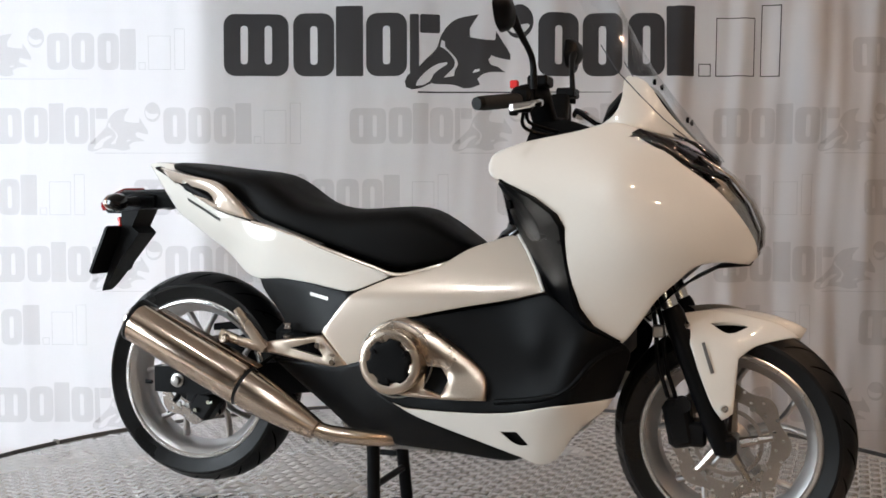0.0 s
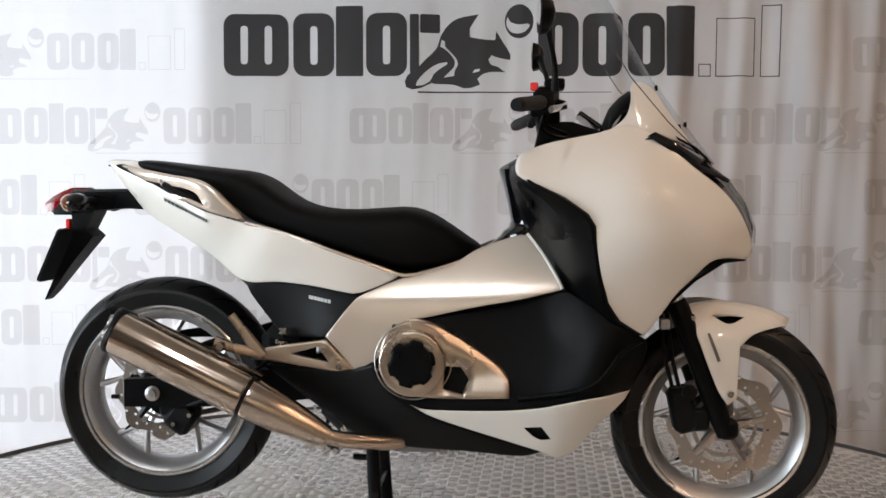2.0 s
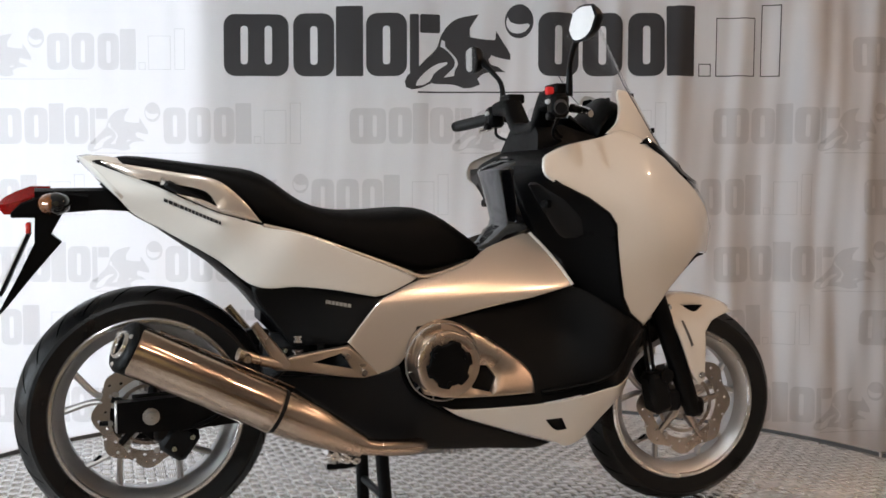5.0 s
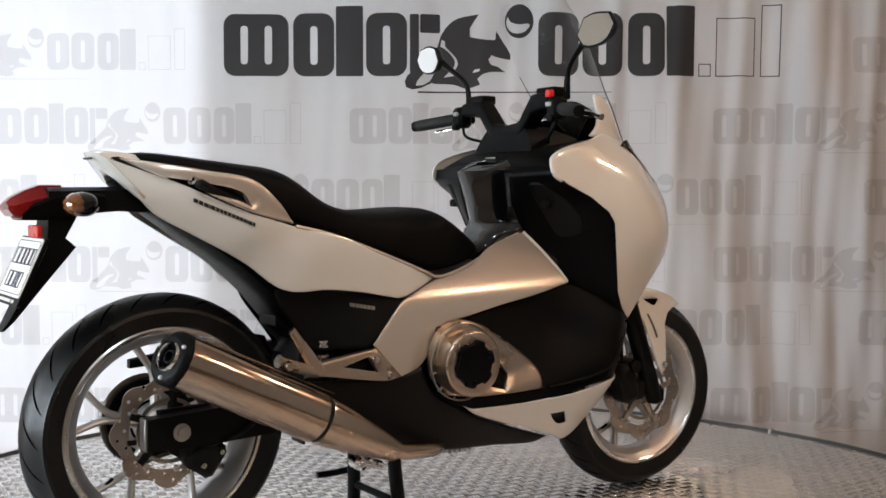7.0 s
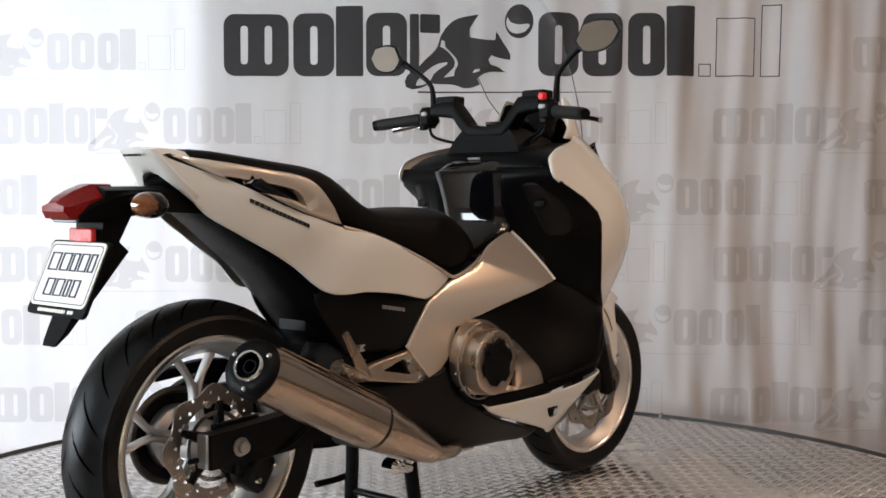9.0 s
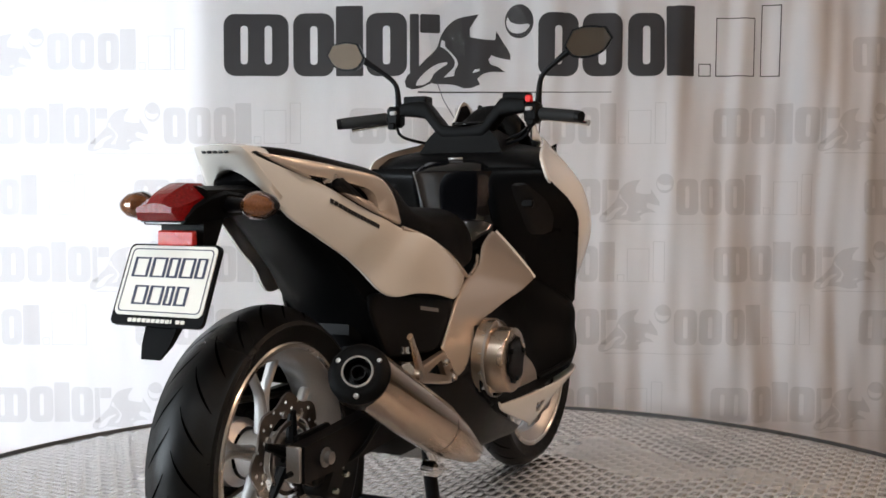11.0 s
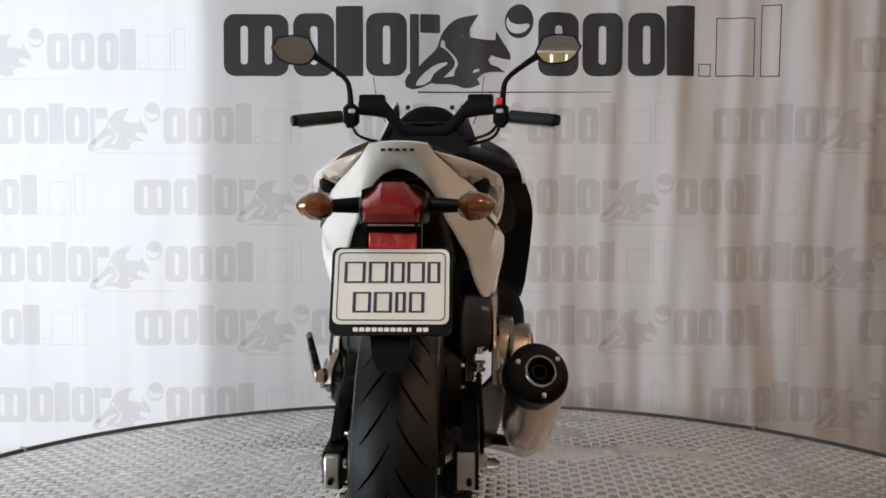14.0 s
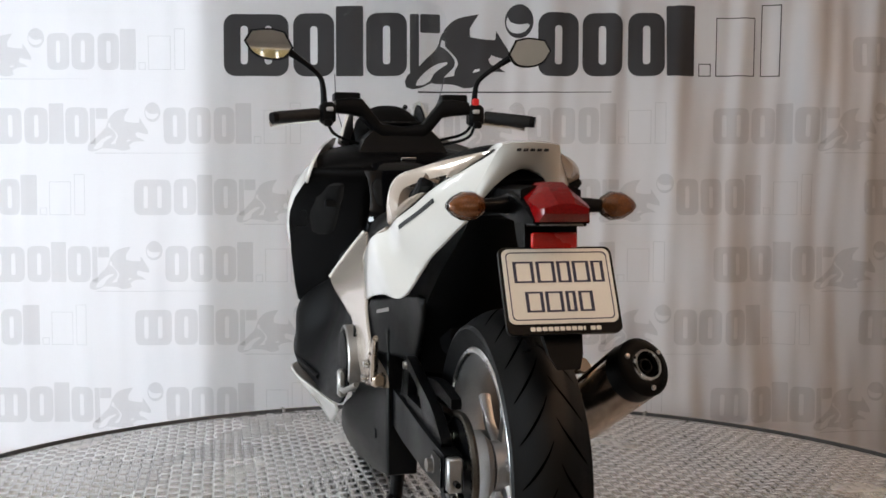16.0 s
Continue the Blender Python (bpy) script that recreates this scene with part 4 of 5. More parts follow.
# sheet between the seat and the tail panels; black paints the recess's shade
for half in (-1, 1):
    rr = []
    for (xi, yi, zi), (xo, zo) in zip([(-0.85, 0.06, 0.985), (-0.80, 0.08, 0.972), (-0.744, 0.100, 0.958), (-0.66, 0.12, 0.935), (-0.59, 0.14, 0.898), (-0.53, 0.16, 0.85)],
                                      [(-0.895, 0.988), (-0.84, 0.966), (-0.78, 0.942), (-0.70, 0.905), (-0.61, 0.865), (-0.55, 0.847)]):
        yo = -float(f_tail(np.array([[xo, zo]]))[0])
        rr.append([(xi + (xo - xi) * u, half * (yi + (yo - yi) * u), zi + (zo - zi) * u + 0.006 * math.sin(math.pi * u)) for u in (0, 0.25, 0.5, 0.75, 1)])
    part("tail_deck", Geo().rings(rr, caps=False, closed=False), M_PLASTIC, scooter, "black sheet for the shaded recess beside the seat").modifiers.new("thickness", "SOLIDIFY").thickness = 0.003
    part("rail_strut", Geo().tube([(-0.735, half * 0.13, 0.935), (-0.73, half * 0.158, 0.948)], 0.009, 8), M_CHROME, scooter, "bright grab rail strut")
    # Dark block in place of the shaded hollow under the grab rail.
    part("recess_dark_block", Geo().box((-0.685, half * 0.155, 0.915), (0.10, 0.03, 0.02), 0.006, Matrix.Rotation(radians(25), 3, "Y")), M_DARK, scooter)
mark = part("maker_mark", Geo().box((-0.921, 0, 0.989), (0.003, 0.009, 0.006), 0.001, Matrix.Rotation(radians(-42), 3, "Y")), M_INK, scooter, "row of small dark bars")
for y in (-0.026, -0.013, 0.013, 0.026):
    part("bar", Geo().box((-0.921, y, 0.989), (0.003, 0.009, 0.006), 0.001, Matrix.Rotation(radians(-42), 3, "Y")), M_INK, mark)
# printed bar on the tail panels
def slanted_bars(name, corner, along_it, height, widths, lift, material, label):
    """A row of short upright bars along a slanted line in the side plane."""
    gap, total = 0.18, sum(widths)
    at, first = 0.0, None
    for w in widths:
        a, b = (at + w * gap / 2) / total, (at + w * (1 - gap / 2)) / total
        at += w
        line = [(corner[0] + along_it[0] * t, corner[1] + along_it[1] * t) for t in (a, b)]
        g = Geo().sheet(line + [(p, q - height) for p, q in reversed(line)], lift, 0.001, 0.012, round_outline=False)
        for half in (g, g.flipped()):
            ob = part("bar" if first else name, half, material, first or scooter, "" if first else label)
            first = first or ob


slanted_bars("tail_print", (-0.733, 0.9015), (0.129, -0.0570), 0.0085, (1.3, 1.3, 1.3, 0.4, 1.3, 1, 0.9, 1, 1, 1, 1, 0.9, 0.9, 0.4, 1, 0.8), lambda p: f_tail(p) - 0.002, M_INK, "row of small black bars along the tail panel")
slanted_bars("side_badge", (-0.346, 0.648), (0.061, -0.011), 0.009, (0.4, 1, 0.9, 0.9, 1, 1, 1), lambda p: surface(SIDE_Y)(p) - 0.003, M_CAST, "row of narrow bright badge bars")

# rear mudguard under the tail
g = Geo()
rings = []
for x, z, w, t in ((-0.86, 0.935, 0.055, 0.03), (-0.80, 0.880, 0.072, 0.04), (-0.70, 0.808, 0.082, 0.05), (-0.60, 0.738, 0.096, 0.055), (-0.52, 0.665, 0.108, 0.06), (-0.45, 0.58, 0.105, 0.06), (-0.40, 0.50, 0.09, 0.06)):
    rings.append([(x + t * 0.5, -w, z + t), (x + t * 0.5, w, z + t), (x, w, z + 0.006), (x - 0.012, w * 0.6, z), (x - 0.012, -w * 0.6, z), (x, -w, z + 0.006)])
g.rings(rings)
part("rear_mudguard", g, M_PLASTIC, scooter, "black rear mudguard")

# tail light carrier and plate
car = Geo()
car.rings([[(x, y, z) for y, z in ((-w, z0), (w, z0), (w, z1), (w * 0.6, z1 + 0.008), (-w * 0.6, z1 + 0.008), (-w, z1))] for x, z0, z1, w in ((-0.79, 0.868, 0.93, 0.06), (-0.87, 0.872, 0.918, 0.045), (-0.95, 0.866, 0.917, 0.05), (-1.02, 0.862, 0.916, 0.055))])
car.rings([[(x0, -w, z), (x0, w, z), (x1, w, z), (x1, -w, z)] for x0, x1, z, w in ((-0.955, -1.02, 0.87, 0.048), (-0.985, -1.022, 0.815, 0.048), (-0.962, -1.022, 0.795, 0.045), (-1.025, -1.058, 0.72, 0.042), (-1.088, -1.100, 0.64, 0.03), (-1.108, -1.114, 0.618, 0.02))])
part("plate_carrier", car, M_PLASTIC, scooter, "black plate carrier and mud flap")
g = Geo()
rings = []
for x, w, z0, z1 in ((-0.985, 0.046, 0.874, 0.930), (-1.03, 0.050, 0.868, 0.930), (-1.062, 0.049, 0.862, 0.918), (-1.088, 0.045, 0.862, 0.904), (-1.099, 0.039, 0.876, 0.893)):
    rings.append([(x, -w, z0), (x, w, z0), (x, w, z0 + (z1 - z0) * 0.55), (x, w * 0.38, z1 - 0.001), (x, 0, z1), (x, -w * 0.38, z1 - 0.001), (x, -w, z0 + (z1 - z0) * 0.55)])
g.rings(rings)
tail_lamp = part("tail_light", g, M_RED, scooter, "dark red faceted tail light lens", angle=20)
for half in (-1, 1):
    cheek = [[(x, half * y0, z0), (x, half * y1, z0), (x, half * y1, z1 - 0.008), (x, half * (y1 - 0.012), z1), (x, half * y0, z1 + 0.004)]
             for x, y0, y1, z0, z1 in ((-0.90, 0.02, 0.056, 0.872, 0.912), (-0.96, 0.02, 0.060, 0.866, 0.918), (-1.01, 0.03, 0.060, 0.861, 0.908), (-1.052, 0.034, 0.056, 0.859, 0.892), (-1.074, 0.036, 0.050, 0.859, 0.872))]
    part("lamp_cheek", Geo().rings(cheek), M_SHIELD, tail_lamp, "satin black lamp housing", angle=20)
part("lamp_base", Geo().box((-1.028, 0, 0.858), (0.09, 0.092, 0.008), 0.002), M_IRON, tail_lamp)
part("lamp_strip", Geo().box((-1.074, 0, 0.8575), (0.004, 0.078, 0.003), 0.001), M_CAST, tail_lamp)
part("reflector", Geo().box((-1.036, 0, 0.829), (0.012, 0.082, 0.028), 0.003), M_REFLEX, scooter, "red rectangular reflector")
TILT = 24.0
PC = Vector((-1.066, 0, 0.746))


def on_plate(u, w, lift=0.0):
    """A place on the tilted plate: u across, w up along it."""
    return PC + Vector((-lift * math.cos(radians(TILT)), 0, lift * math.sin(radians(TILT)))) + Vector((w * math.sin(radians(TILT)), u, w * math.cos(radians(TILT))))


def plate_sheet(outline, lift, thick, holes=()):
    src = Geo().sheet(outline, flat(0), 0.0, 0.05, holes=holes, round_outline=False)
    g = Geo()
    n = len(src.v)
    v = [on_plate(a, b, lift) for a, _, b in src.v] + [on_plate(a, b, lift - thick) for a, _, b in src.v]
    f = list(src.f) + [tuple(n + i for i in reversed(t)) for t in src.f]
    es = {(t[i], t[(i + 1) % 3]) for t in src.f for i in range(3)}
    f += [(b, a, n + a, n + b) for a, b in es if (b, a) not in es]
    return g.add(v, f)


holder = part("plate_holder", plate_sheet(rounded(-0.102, 0.102, -0.078, 0.077, 0.012), 0.004, 0.008), M_IRON, scooter, "black plate holder")
part("number_plate", plate_sheet(rounded(-0.097, 0.097, -0.060, 0.073, 0.012), 0.006, 0.002), M_PLATE, holder, "white plate with dark blue bars")
part("plate_border", plate_sheet(rounded(-0.091, 0.091, -0.054, 0.067, 0.009), 0.0067, 0.0005, [rounded(-0.0892, 0.0892, -0.0522, 0.0652, 0.008)]), M_PRINT, holder)
for w0, w1, segs in ((0.012, 0.050, [(-0.080, -0.044), (-0.039, -0.006), (-0.002, 0.022), (0.026, 0.056), (0.060, 0.082)]), (-0.040, -0.004, [(-0.064, -0.033), (-0.029, 0.002), (0.007, 0.025), (0.030, 0.056)])):
    for a, b in segs:
        inner = [(-b + 0.0055, w0 + 0.003), (-a - 0.0055, w0 + 0.003), (-a - 0.0055, w1 - 0.003), (-b + 0.0055, w1 - 0.003)]
        part("plate_bar", plate_sheet([(-b, w0), (-a, w0), (-a, w1), (-b, w1)], 0.0069, 0.0007, [inner]), M_PRINT, holder)
for k in range(12):
    a = -0.062 + 0.0104 * k + (0.002 if k > 9 else 0)
    part("holder_bar", plate_sheet(rounded(-a - (0.0035 if k == 9 else 0.0086), -a, -0.0725, -0.0655, 0.0015, 2), 0.005, 0.0007), M_PLATE, holder)

# indicators
for s in (-1, 1):
    ind = part("indicator", Geo().tube([(-0.955, s * 0.04, 0.890), (-0.965, s * 0.085, 0.889), (-0.972, s * 0.115, 0.888)], [0.017, 0.014, 0.012], 10), M_IRON, scooter, "rear indicator on a black stalk")
    g = Geo()
    g.lathe([(0, 0.006), (0.006, 0.017), (0.021, 0.0265), (0.041, 0.025), (0.058, 0.016), (0.067, 0.006)], (0, 0, 0), "Y", 24, True)
    m = Matrix.Translation((-0.972, s * 0.108, 0.888)) @ (Matrix.Identity(4) if s > 0 else Matrix.Rotation(math.pi, 4, "Z")) @ Matrix.Diagonal((1.25, 1, 1, 1))
    body, lens = Geo(), Geo()
    body.v, body.f = g.moved(m).v, g.f
    part("housing", body, M_GLOSS, ind)
    lens.v, lens.f = g.moved(Matrix.Translation((-0.011, 0, 0)) @ m @ Matrix.Diagonal((0.86, 0.97, 0.94, 1))).v, g.f
    part("lens", lens, M_AMBER, ind, "smoked amber lens")

# exhaust
EA, EB = Vector((-0.834, -0.262, 0.570)), Vector((-0.492, -0.260, 0.402))
ax = (EB - EA).normalized()
can = Geo().tube([EA + ax * 0.022, EA + ax * 0.03, EB - ax * 0.004, EB], [0.0575, 0.0585, 0.0585, 0.056], 40, caps=False)
ex = part("exhaust", can, M_STEEL, scooter, "brushed steel exhaust silencer", angle=25)
q = Matrix.Rotation(radians(16), 4, "Z") @ ax.to_track_quat("Z", "Y").to_matrix().to_4x4()
endcap = Geo().lathe([(-0.006, 0.030), (-0.008, 0.040), (-0.004, 0.054), (0.004, 0.0605), (0.046, 0.0603), (0.048, 0.055)], axis="Z", seg=40).moved(Matrix.Translation(EA) @ q)
part("end_cap", endcap, M_PLASTIC, ex, "black silencer end cap")
part("outlet", Geo().lathe([(0.010, 0.024), (-0.010, 0.025), (-0.014, 0.027), (-0.014, 0.031), (-0.008, 0.034), (-0.002, 0.035)], axis="Z", seg=32).moved(Matrix.Translation(EA) @ q), M_CHROME, ex)
part("outlet_bore", Geo().lathe([(0.03, 0.001), (0.03, 0.012), (-0.006, 0.0125), (-0.006, 0.0145), (0.02, 0.0150), (0.02, 0.0235), (-0.004, 0.0242)], axis="Z", seg=24).moved(Matrix.Translation(EA) @ q), M_DARK, ex)
for k in range(3):
    a = 2 * math.pi * k / 3 + 0.5
    part("rivet", Geo().lathe([(-0.011, 0.001), (-0.0105, 0.004), (-0.006, 0.0055)], (0.046 * math.cos(a), 0.046 * math.sin(a), 0), "Z", 12).moved(Matrix.Translation(EA) @ q), M_ALLOY, ex)
part("band", Geo().tube([EB - ax * 0.004, EB + ax * 0.006, EB + ax * 0.012], [0.0545, 0.0545, 0.053], 36, caps=False), M_DARK, ex)
part("taper", Geo().tube([EB + ax * 0.010, EB + ax * 0.02, EB + ax * 0.10, EB + ax * 0.17, EB + ax * 0.235], [0.0545, 0.0555, 0.0495, 0.039, 0.027], 32), M_STEEL, ex)
part("pipe", Geo().tube([EB + ax * 0.19, EB + ax * 0.25 + Vector((0, 0.01, 0)), (-0.20, -0.235, 0.283), (-0.12, -0.20, 0.272), (-0.06, -0.12, 0.272)], 0.021, 16, smooth=2), M_STEEL, ex)
part("heat_strip", Geo().box(EA + ax * 0.23 + Vector((0.028, 0.012, 0.056)), (0.34, 0.03, 0.004), 0.002, Matrix.Rotation(radians(25.5), 3, "Y")), M_STEEL, ex)

# engine covers
ENG = [(-0.150, 0.492), (-0.136, 0.555), (-0.085, 0.590), (-0.023, 0.586), (0.048, 0.551), (0.150, 0.480), (0.174, 0.449), (0.177, 0.402), (0.05, 0.398), (-0.04, 0.399), (-0.115, 0.41)]


def wedge(p):
    """Cast cover just proud of the flank, its upper facet falling away from a straight fold."""
    over = np.maximum(0, (p[:, 1] - 0.545) * 0.86 + p[:, 0] * 0.51)
    return np.minimum(-0.236, surface(FLANK_Y)(p) - 0.010) - 0.006 + 0.45 * over


part("alternator_cover", Geo().sheet(ENG, wedge, 0.03, 0.012, 0.006, 0.008, [[(0.012, 0.478), (0.055, 0.476), (0.075, 0.445), (0.058, 0.408), (0.010, 0.420)]]), M_ENGINE, scooter, "grey cast engine cover")
ECX, ECZ = -0.066, 0.490
clutch = part("clutch_cover", Geo().lathe([(-0.200, 0.083), (-0.280, 0.083), (-0.2845, 0.0815), (-0.287, 0.078), (-0.287, 0.056), (-0.283, 0.05)], (ECX, 0, ECZ), "Y", 56), M_ENGINE, scooter, "bright round clutch cover")
cap = []
for k in range(60):
    t = 2 * math.pi * k / 60
    r = 0.060 if (k % 10) < 6 else 0.052
    cap.append((ECX + r * math.cos(t), ECZ + r * math.sin(t)))
part("clutch_cap", Geo().sheet(cap, flat(-0.293), 0.012, 0.02, 0.003, 0.006, round_outline=False), M_PLASTIC, clutch, "black toothed clutch cap")
for k in range(3):
    t = 2 * math.pi * k / 3 + 0.45
    part("clutch_bolt", Geo().lathe([(-0.298, 0.001), (-0.298, 0.006), (-0.288, 0.007)], (ECX + 0.046 * math.cos(t), 0, ECZ + 0.046 * math.sin(t)), "Y", 12), M_IRON, clutch)
part("cover_ring", Geo().lathe([(-0.234, 0.0985), (-0.241, 0.0985), (-0.242, 0.097), (-0.241, 0.0955), (-0.234, 0.095)], (ECX, 0, ECZ), "Y", 56), M_CAST, clutch)
for k in range(7):
    t = radians(75 + 30 * k)
    part("drum_rib", Geo().box((0, -0.230, 0), (0.016, 0.012, 0.003), 0.001).moved(Matrix.Translation((ECX + 0.09 * math.cos(t), 0, ECZ + 0.09 * math.sin(t))) @ Matrix.Rotation(-t, 4, "Y")), M_ALLOY, clutch)
left_round = Geo().lathe([(0.18, 0.08), (0.212, 0.08), (0.225, 0.07), (0.228, 0.05), (0.228, 0.001)], (ECX, 0, ECZ), "Y", 48)
part("generator_cover", left_round, M_PLASTIC, scooter, "black round generator cover")
part("oil_pan", Geo().box((-0.06, -0.03, 0.255), (0.16, 0.16, 0.06), 0.012), M_CAST, scooter, "grey finned oil pan")
for k in range(5):
    part("pan_fin", Geo().box((-0.02 + 0.016 * k, -0.115, 0.25), (0.006, 0.02, 0.05), 0.002), M_CAST, scooter)

# foot pegs and their brackets
PEG = [(-0.47, 0.505), (-0.44, 0.516), (-0.296, 0.537), (-0.222, 0.462), (-0.268, 0.455), (-0.441, 0.482), (-0.48, 0.484)]
PEGHOLE = [(-0.388, 0.499), (-0.315, 0.519), (-0.288, 0.478)]
for s in (1, -1):
    g = Geo().sheet(PEG, flat(-0.200), 0.014, 0.03, 0.004, 0.008, [PEGHOLE])
    br = part("peg_bracket", g if s > 0 else g.flipped(), M_ENGINE, scooter, "cast alloy footpeg bracket")
    for x, z in ((-0.302, 0.511), (-0.260, 0.469)):
        b = Geo().lathe([(-0.210, 0.001), (-0.210, 0.007), (-0.204, 0.010), (-0.198, 0.010)], (x, 0, z), "Y", 14)
        part("bracket_bolt", b if s > 0 else b.flipped(), M_CHROME, br)
    peg = Geo().tube([(-0.455, -0.212, 0.495), (-0.48, -0.216, 0.525), (-0.535, -0.222, 0.602)], [0.011, 0.0125, 0.008], 8, squash=(0.8, 1.3))
    peg.box((-0.472, -0.205, 0.503), (0.035, 0.03, 0.032), 0.006)
    part("foot_peg", peg if s > 0 else peg.flipped(), M_ENGINE, br, "folded alloy foot peg")
hang = Geo().tube([(-0.46, -0.205, 0.497), (-0.52, -0.225, 0.515), (-0.575, -0.235, 0.535)], [0.014, 0.013, 0.016], 10)
hang.lathe([(-0.258, 0.001), (-0.258, 0.009), (-0.246, 0.013), (-0.215, 0.013)], (-0.556, 0, 0.524), "Y", 16)
part("exhaust_hanger", hang, M_ENGINE, scooter, "alloy exhaust hanger")

# small bright fittings by the rear brake pedal and stand pivot
for x, y, z, r, l in ((-0.415, -0.150, 0.545, 0.013, 0.016), (-0.415, -0.150, 0.505, 0.016, 0.022), (-0.405, -0.150, 0.478, 0.009, 0.014)):
    part("brake_cylinder", Geo().lathe([(0, 0.002), (0, r), (l * 0.3, r), (l * 0.35, r * 0.7), (l * 0.7, r * 0.7), (l * 0.75, r), (l, r), (l, 0.002)], (x, y, z), "Z", 16), M_CHROME, scooter, "bright brake cylinder fitting")
for x, y, z, r in ((-0.335, -0.175, 0.262, 0.019), (-0.300, -0.165, 0.252, 0.014), (-0.275, -0.16, 0.245, 0.012)):
    part("stand_pivot", Geo().lathe([(-0.025, 0.002), (-0.025, r * 0.6), (-0.018, r), (0.015, r), (0.02, r * 0.6)], (x, y, z), "Y", 18), M_CHROME, scooter, "bright pivot bolt")

# swing arm, chain and brake
for s in (-1, 1):
    y = s * 0.130
    g = Geo()
    g.rings([[(x, y - 0.018, z - h), (x, y + 0.018, z - h), (x, y + 0.018, z + h), (x, y - 0.018, z + h)] for x, z, h in ((-0.30, 0.42, 0.04), (-0.45, 0.405, 0.045), (-0.62, 0.392, 0.042), (-0.72, 0.386, 0.04), (-0.845, 0.383, 0.036))])
    sw = part("swing_arm", g, M_IRON, scooter, "black swing arm")
    if s > 0:
        part("chain_adjuster", Geo().box((-0.846, y, 0.383), (0.04, 0.030, 0.066), 0.004), M_ALLOY, sw, "bright pressed chain adjuster")
        part("adjuster_plate", Geo().box((-0.80, y + 0.020, 0.383), (0.07, 0.004, 0.058), 0.0015), M_IRON, sw)
    else:
        part("chain_adjuster", Geo().box((-0.842, y + 0.006, 0.383), (0.016, 0.034, 0.072), 0.003), M_CAST, sw)
    part("adjuster_bolt", Geo().tube([(-0.865, y, 0.370), (-0.885, y, 0.370)], 0.006, 8), M_IRON, sw)
    part("axle_nut", Geo().lathe([(s * 0.015, 0.020), (s * 0.021, 0.020), (s * 0.023, 0.013), (s * 0.034, 0.013), (s * 0.036, 0.008), (s * 0.036, 0.001)], (REAR[0], y, REAR[2] + 0.010), "Y", 24), M_CAST, sw)
part("arm_brace", Geo().sheet([(-0.40, 0.45), (-0.44, 0.545), (-0.475, 0.552), (-0.60, 0.515), (-0.72, 0.48), (-0.80, 0.43), (-0.76, 0.395), (-0.5, 0.395)], flat(0.117), 0.020, 0.04, 0.004, 0.006, [[(-0.48, 0.465), (-0.50, 0.522), (-0.59, 0.495), (-0.62, 0.462)]]), M_COVER, scooter, "black pressed swing arm brace")
part("brace_bolt", Geo().lathe([(0.144, 0.001), (0.144, 0.008), (0.136, 0.010)], (-0.448, 0, 0.528), "Y", 14), M_CAST, scooter)
part("chain_guard", Geo().sheet([(-0.44, 0.50), (-0.66, 0.53), (-0.80, 0.515), (-0.80, 0.495), (-0.66, 0.50), (-0.46, 0.46)], flat(0.098), 0.02, 0.04, 0.004, 0.006), M_PLASTIC, scooter, "black chain guard")
part("sprocket", Geo().sheet([((0.098 + 0.005 * math.cos(41 * t)) * math.cos(t) + REAR[0], (0.098 + 0.005 * math.cos(41 * t)) * math.sin(t) + REAR[2]) for t in np.linspace(0, 2 * math.pi, 328, endpoint=False)], flat(0.094), 0.006, 0.04, round_outline=False), M_IRON, scooter, "black toothed chain sprocket")
ch = Geo()
path = []
for k in range(25):
    a = math.pi / 2 + math.pi * k / 24
    path.append((REAR[0] + 0.102 * math.cos(a), 0.092, REAR[2] + 0.102 * math.sin(a)))
path = [(-0.26, 0.092, 0.43)] + path + [(-0.26, 0.092, 0.38)]
ch.tube(path, 0.008, 8)
part("chain", ch, M_CHAIN, scooter, "oily drive chain")
for k in range(5):
    t = 2 * math.pi * k / 5 + 0.3
    stud = Geo().lathe([(0.094, 0.006), (0.106, 0.011), (0.112, 0.011), (0.114, 0.006), (0.122, 0.006), (0.122, 0.001)], (REAR[0] + 0.062 * math.cos(t), 0, REAR[2] + 0.062 * math.sin(t)), "Y", 12)
    part("sprocket_nut", stud, M_ZINC, scooter, "zinc plated sprocket nut")
part("generator_ring", Geo().lathe([(0.19, 0.086), (0.218, 0.086), (0.222, 0.082), (0.218, 0.079), (0.20, 0.079)], (ECX, 0, ECZ), "Y", 48), M_CAST, scooter, "cast metal cover ring")
part("gear_linkage", Geo().tube([(-0.10, 0.235, 0.42), (-0.20, 0.24, 0.43), (-0.29, 0.225, 0.46)], 0.007, 10).join(Geo().box((-0.115, 0.235, 0.435), (0.03, 0.02, 0.07), 0.006)), M_CAST, scooter, "bright cast linkage")
part("hub_drum", Geo().lathe([(0.04, 0.055), (0.055, 0.072), (0.085, 0.072), (0.09, 0.05)], REAR, "Y", 36), M_ALLOY, scooter, "bright cush drive hub")
part("shock_absorber", Geo().tube([(-0.50, -0.03, 0.40), (-0.45, -0.03, 0.50), (-0.40, -0.03, 0.60)], [0.035, 0.04, 0.035], 16), M_DARK, scooter, "black rear shock absorber")
# Added block: stands in for the dark clutter between swing arm and body.
part("dark_filler", Geo().box((-0.42, -0.055, 0.46), (0.14, 0.11, 0.20), 0.03), M_DARK, scooter, "black filler block between the swing arm and the body")
